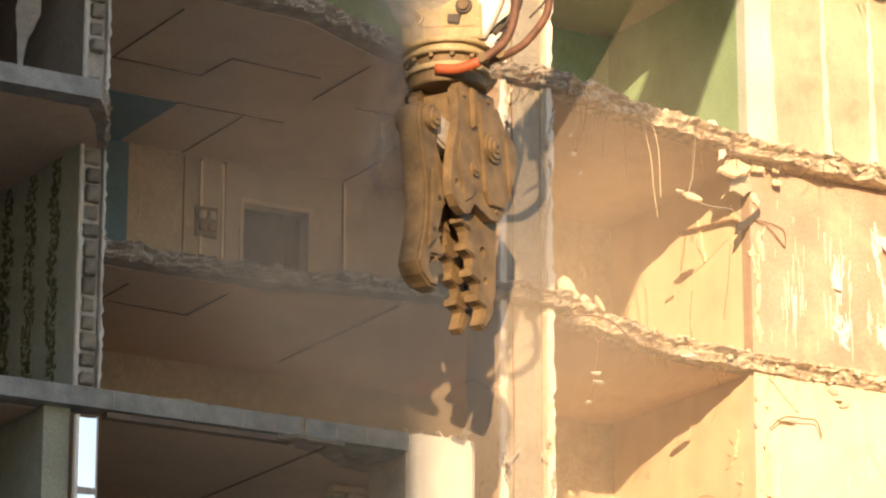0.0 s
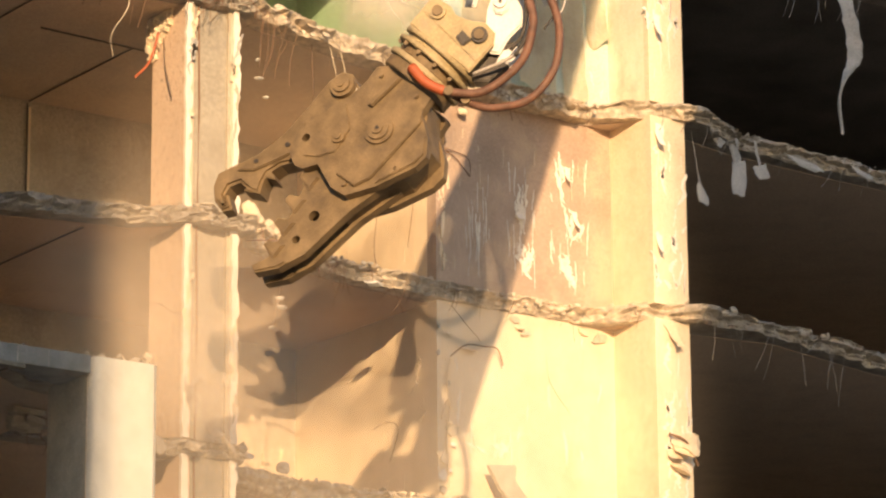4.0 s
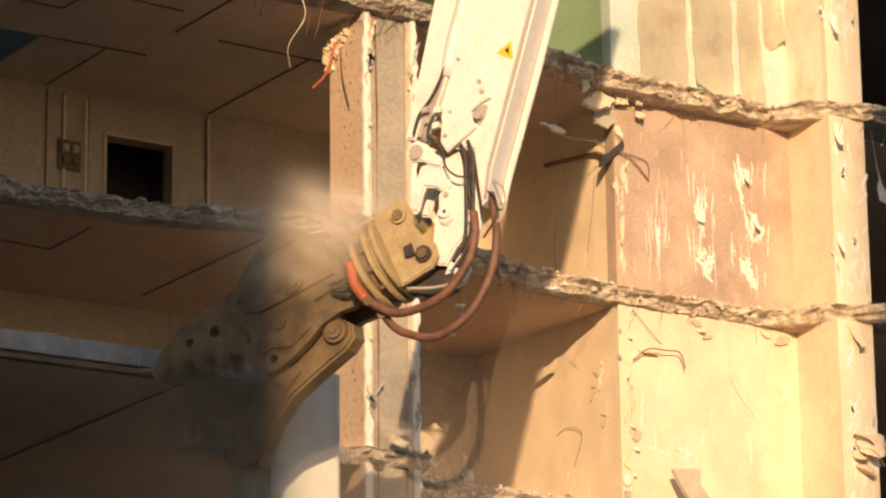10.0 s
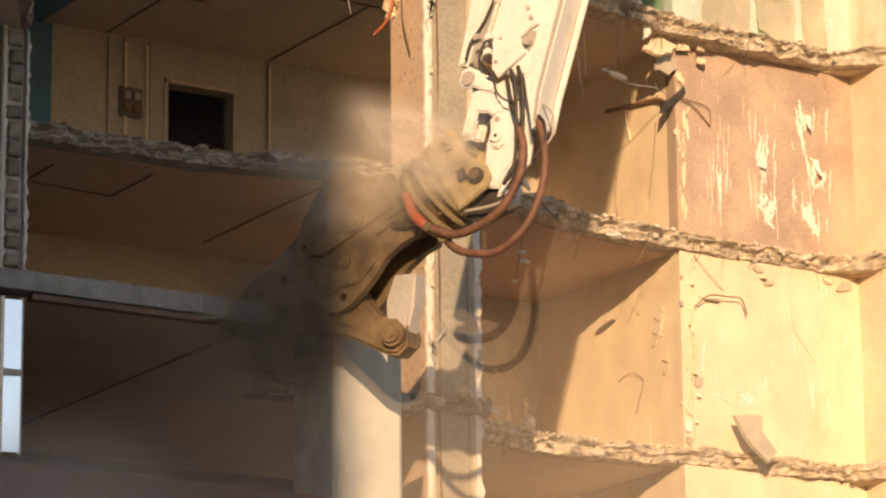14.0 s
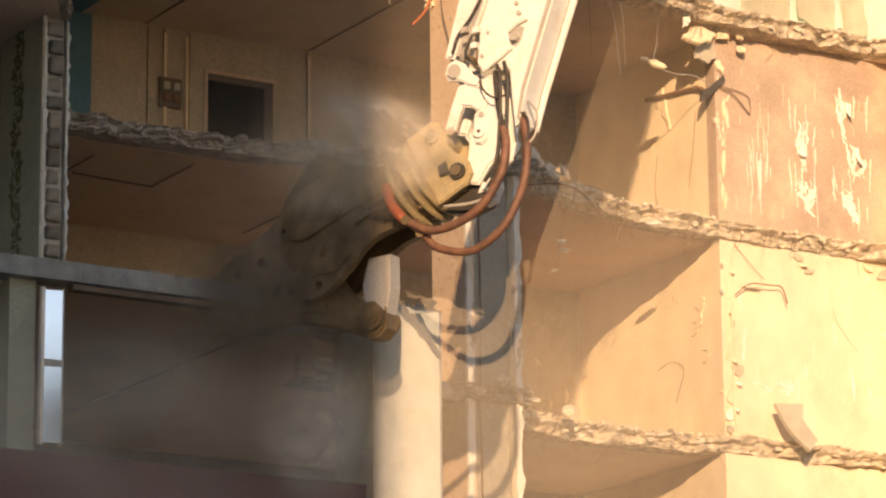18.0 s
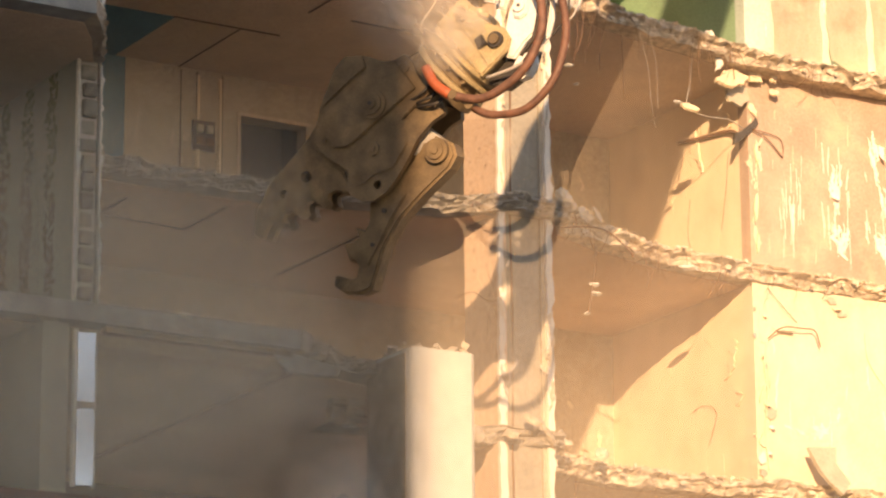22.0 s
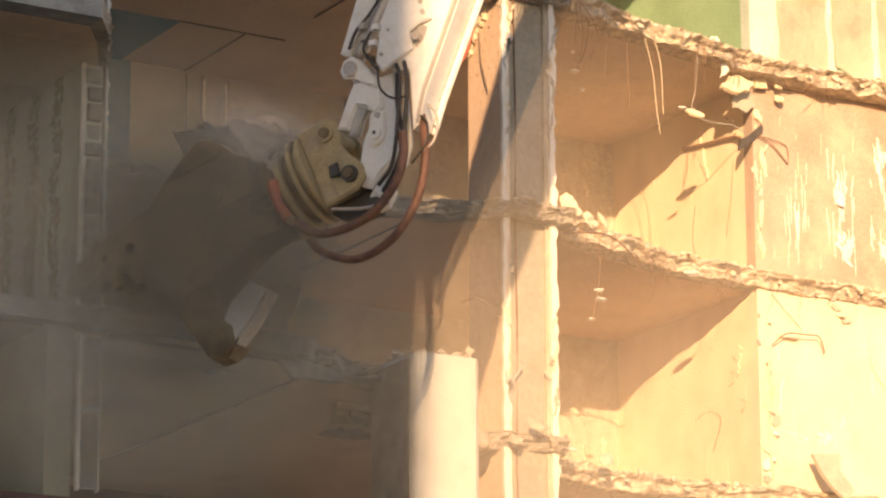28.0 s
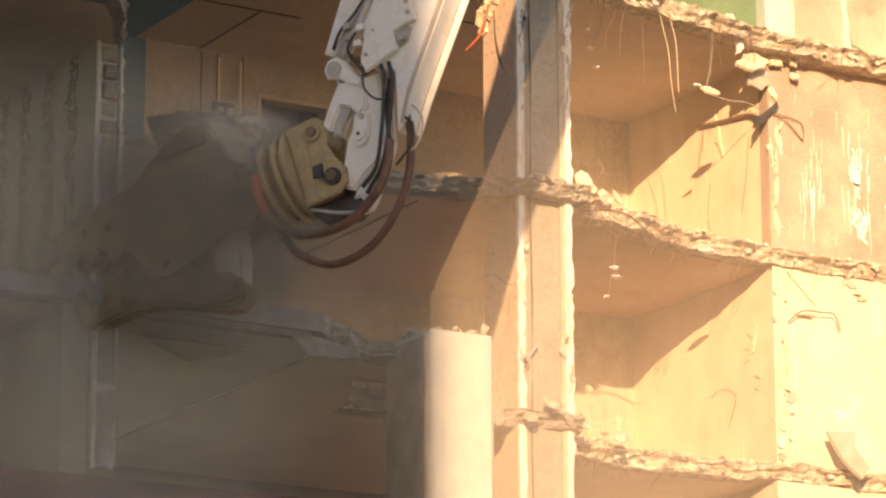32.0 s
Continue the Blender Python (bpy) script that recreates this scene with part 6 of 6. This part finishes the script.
DRIFTS = {  # seconds and the middle of each cloud, in metres
    "mid": [
        (0, 18.36, 32.70, 12.32), (1, 18.27, 32.70, 11.67), (2, 19.28, 32.70, 12.23), (3, 20.54, 32.70, 11.99),
        (3.5, 20.36, 32.70, 11.61), (5.5, 20.81, 32.70, 11.48), (6.5, 18.84, 32.70, 11.44), (7, 18.12, 32.70, 11.58),
        (8, 17.50, 32.70, 11.36), (9, 16.95, 32.70, 9.59), (10, 16.71, 32.70, 7.23), (13, 16.14, 32.70, 5.56),
        (17, 15.60, 32.70, 5.86), (19, 15.74, 32.70, 9.10), (21, 16.09, 32.70, 11.17), (23, 16.02, 32.70, 11.33),
        (25, 15.53, 32.70, 11.59), (28, 15.53, 32.70, 11.57), (32, 15.16, 32.70, 11.34),
    ],
    "left": [
        (0, 5.86, 32.30, 8.41), (14, 7.11, 32.30, 7.51), (17, 9.81, 32.30, 8.40), (20, 12.02, 31.00, 9.05),
        (22, 13.94, 31.00, 9.85), (24, 14.46, 31.00, 10.55), (28, 14.55, 31.00, 10.55), (30, 14.18, 31.00, 10.26),
        (32, 13.84, 31.00, 10.00),
    ],
    "low": [
        (0, 8.25, 31.30, 6.46), (12, 12.87, 31.30, 6.94), (14, 15.29, 31.30, 7.80), (17, 15.40, 31.30, 8.40),
        (20, 15.72, 31.30, 9.13), (23, 16.13, 31.30, 9.36), (24, 16.19, 31.00, 10.02), (25.5, 16.19, 31.00, 10.02), (28, 15.34, 31.30, 9.62),
        (32, 15.19, 31.30, 8.68),
    ],
    "haze": [
        (0, 19.67, 31.40, 12.19), (2, 21.74, 31.40, 11.40), (3.5, 22.91, 31.40, 10.01), (5.5, 20.20, 31.40, 8.73),
        (8, 20.85, 31.40, 6.76), (13, 20.53, 31.40, 6.89), (15, 20.80, 31.40, 8.98), (17, 20.82, 31.40, 10.14),
        (19, 20.66, 31.40, 9.90), (22, 20.69, 31.40, 10.15), (25, 20.84, 31.40, 10.22), (32, 20.80, 31.40, 9.68),
    ],
    "spray": [
        (0, 17.13, 29.20, 14.31), (0.5, 17.60, 29.20, 13.75), (1, 18.70, 29.20, 13.72), (1.5, 20.14, 29.20, 14.19),
        (2, 21.23, 29.20, 14.57), (2.5, 21.50, 29.20, 14.42), (3, 21.24, 29.20, 14.09), (3.5, 21.15, 29.20, 14.09),
        (5.5, 20.34, 29.20, 13.82), (6, 19.62, 29.20, 13.36), (6.5, 19.68, 29.20, 13.13), (7, 19.63, 29.20, 13.21),
        (7.5, 19.45, 29.20, 13.03), (8, 18.82, 29.20, 12.22), (8.5, 18.43, 29.20, 11.57), (9, 18.44, 29.20, 11.88),
        (9.5, 18.38, 29.20, 11.53), (10, 17.93, 29.20, 11.46), (10.5, 17.94, 29.20, 11.45), (11, 17.95, 29.20, 11.44),
        (11.5, 17.96, 29.20, 11.44), (12, 17.96, 29.20, 11.45), (12.5, 17.98, 29.20, 11.46), (13, 17.99, 29.20, 11.47),
        (13.5, 17.98, 29.20, 11.50), (14, 17.87, 29.20, 11.75), (14.5, 17.56, 29.20, 12.24), (16.5, 17.26, 29.20, 11.52),
        (17, 17.19, 29.20, 11.53), (17.5, 17.15, 29.20, 11.59), (18, 17.11, 29.20, 11.63), (18.5, 17.15, 29.20, 11.57),
        (19, 17.09, 29.20, 11.57), (19.5, 16.98, 29.20, 11.85), (20, 17.19, 29.20, 12.05), (20.5, 17.36, 29.20, 12.43),
        (21, 17.51, 29.20, 13.10), (21.5, 17.43, 29.20, 13.63), (22, 17.18, 29.20, 13.35), (22.5, 16.51, 29.20, 12.95),
        (23, 16.33, 29.20, 12.95), (23.5, 16.24, 29.20, 12.99), (24, 15.93, 29.20, 12.31), (24.5, 15.70, 29.20, 11.64),
        (25, 15.52, 29.20, 11.59), (25.5, 15.55, 29.20, 11.59), (27.5, 15.53, 29.20, 11.56), (28, 15.46, 29.20, 11.74),
        (28.5, 15.33, 29.20, 12.15), (29, 15.47, 29.20, 12.26), (29.5, 15.41, 29.20, 12.10), (30, 15.21, 29.20, 11.84),
        (30.5, 15.10, 29.20, 11.45), (31, 15.12, 29.20, 11.38), (31.5, 15.12, 29.20, 11.34), (32, 15.09, 29.20, 11.45),
    ],
    "bite": [
        (0, 16.64, 30.00, 5.87), (3.5, 19.98, 30.00, 5.45), (4.6, 17.33, 27.07, 9.48), (5.5, 17.22, 27.07, 10.78),
        (6, 16.70, 27.30, 10.62), (6.5, 16.77, 27.35, 10.44), (7, 16.77, 27.40, 10.53), (7.5, 16.62, 27.46, 10.40),
        (8, 16.09, 27.51, 9.71), (8.5, 16.12, 27.70, 8.96), (9, 16.17, 27.70, 9.21), (9.5, 16.09, 27.70, 8.92),
        (10, 15.66, 27.70, 8.88), (10.5, 15.62, 27.70, 8.98), (11, 15.58, 27.70, 9.13), (11.5, 15.82, 28.36, 9.27),
        (12, 15.93, 28.55, 9.34), (12.5, 15.98, 28.55, 9.32), (13, 15.98, 28.55, 9.30), (13.5, 15.99, 28.55, 9.32),
        (14, 15.99, 28.55, 9.36), (14.5, 15.96, 28.55, 9.52), (16.5, 15.36, 28.55, 9.35), (17, 15.32, 28.55, 9.32),
        (17.5, 15.31, 28.55, 9.36), (18, 15.29, 28.55, 9.36), (18.5, 15.34, 28.55, 9.29), (19, 15.31, 28.55, 9.26),
        (19.5, 15.20, 28.55, 9.54), (20, 15.40, 28.55, 9.72), (20.7, 14.11, 28.00, 5.87), (23.5, 12.09, 28.00, 5.99),
        (32, 11.52, 28.00, 5.39),
    ],
    "smoke": [
        (0, 9.37, 27.00, 5.52), (17, 13.69, 27.00, 3.74), (22.5, 9.31, 27.00, 5.39), (23.2, 10.14, 27.50, 7.31),
        (24, 14.37, 27.85, 10.62), (24.5, 14.12, 27.85, 10.08), (25, 13.96, 27.85, 10.04), (25.5, 13.99, 27.85, 10.03),
        (27.5, 13.98, 27.85, 10.00), (28, 13.92, 27.85, 10.18), (28.5, 13.80, 27.85, 10.54), (29, 13.95, 27.85, 10.61),
        (29.5, 13.84, 27.85, 10.66), (30, 13.66, 27.85, 10.43), (30.5, 13.54, 27.85, 10.17), (31, 13.57, 27.85, 9.99),
        (31.5, 13.56, 27.85, 10.05), (32, 13.55, 27.85, 10.06),
    ],
    "puff": [
        (0, 21.82, 28.00, 20.92), (3.5, 22.27, 28.00, 19.02), (4.7, 18.53, 27.92, 14.09), (5.5, 18.43, 27.72, 12.68),
        (6, 18.04, 27.95, 12.46), (6.5, 18.13, 28.00, 12.27), (7, 18.11, 28.05, 12.36), (7.5, 17.97, 28.11, 12.23),
        (8, 17.40, 28.16, 11.50), (8.5, 17.05, 28.21, 10.90), (9, 17.10, 28.26, 11.23), (9.5, 17.10, 28.36, 10.93),
        (10, 16.73, 28.46, 10.90), (10.5, 16.87, 28.64, 10.93), (11, 16.98, 28.83, 10.98), (11.5, 17.10, 29.01, 11.02),
        (12, 17.22, 29.20, 11.09), (12.5, 17.24, 29.20, 11.07), (13, 17.23, 29.20, 11.06), (13.5, 17.23, 29.20, 11.08),
        (14, 17.11, 29.20, 11.17), (14.5, 16.82, 29.20, 11.39), (16.5, 16.60, 29.20, 11.10), (17, 16.54, 29.20, 11.08),
        (17.5, 16.50, 29.20, 11.12), (18, 16.48, 29.20, 11.13), (18.5, 16.51, 29.20, 11.07), (19, 16.47, 29.20, 11.04),
        (19.5, 16.36, 29.20, 11.33), (20, 16.55, 29.20, 11.52), (21, 16.62, 29.12, 14.36), (22.5, 14.84, 28.00, 16.86),
        (32, 14.61, 28.00, 17.71),
    ],
    "fall": [
        (0, 19.30, 31.20, 6.17), (14, 17.87, 31.20, 4.85), (15.5, 17.76, 31.20, 7.86), (16.5, 17.42, 31.20, 9.13),
        (19, 17.36, 31.20, 9.23), (20.5, 17.18, 31.20, 9.36), (23, 17.26, 31.20, 8.05), (32, 17.08, 31.20, 4.96),
    ],
    "plume": [
        (0, 17.53, 30.00, 13.46), (0.5, 17.83, 30.00, 13.00), (1, 18.83, 30.00, 13.52), (1.5, 20.13, 30.00, 14.23),
        (2, 21.07, 30.00, 14.85), (2.5, 21.44, 30.00, 14.87), (3, 21.29, 30.00, 14.71), (3.5, 21.26, 30.00, 14.80),
        (5.5, 19.69, 30.00, 17.51), (8, 17.49, 30.00, 22.06), (32, 15.61, 30.00, 23.54),
    ],
}


def motions():
    arm, brk, cru, jaw = [], [], [], []
    for t, x, y, z, lean, fall, spin, open_, heading in STATES:
        at = Matrix.Translation((x, y, z)) @ pose(0, 0, 0, 90, 0, -heading)
        arm.append((t, Matrix.Translation((x, y, z)) @ pose(0, 0, 0, 90, 0, -heading) @ pose(0, 0, 0, 0, 0, -lean)))
        tool = at @ pose(0, 0, 0, 0, 0, 180 + fall)
        brk.append((t, tool))
        cru.append((t, tool @ pose(0, -0.145, 0) @ pose(0, 0, 0, spin) @ pose(0, 0.145, 0)))
        jaw.append((t, pose(*JAW_PIVOT, 0, 0, 0, -open_)))
    walk(ARM, arm)
    walk(BRACKET, brk)
    walk(CRUSHER, cru)
    walk(HOOK, jaw)
    x, y, z = BEAM_AT
    walk(beam_end, [(0, pose(x, y, z)), (14.5, pose(x, y, z)), (14.8, pose(x, y, z - 0.3, 10, 8, 0)), (15.1, pose(x, y + 0.1, z - 1.3, 35, 20, 0)), (15.3, pose(x, y + 0.15, 8.15, 60, 28, 0)), (15.5, pose(x, y + 0.3, 7.9, 4, 3, 12)), (32, pose(x, y + 0.3, 7.9, 4, 3, 12))])
    x, y, z = LIP_AT
    walk(lip, [(0, pose(x, y, z, -86, 0, 0)), (14.6, pose(x, y, z, -86, 0, 0)), (15.6, pose(x, y, z - 0.02, -20, 7, 0)), (32, pose(x, y, z - 0.02, -20, 7, 0))])
    for name, rows in DRIFTS.items():
        walk(CLOUDS[name], [(t, pose(x, y, z, 90, 0, 0)) for t, x, y, z in rows])


motions()
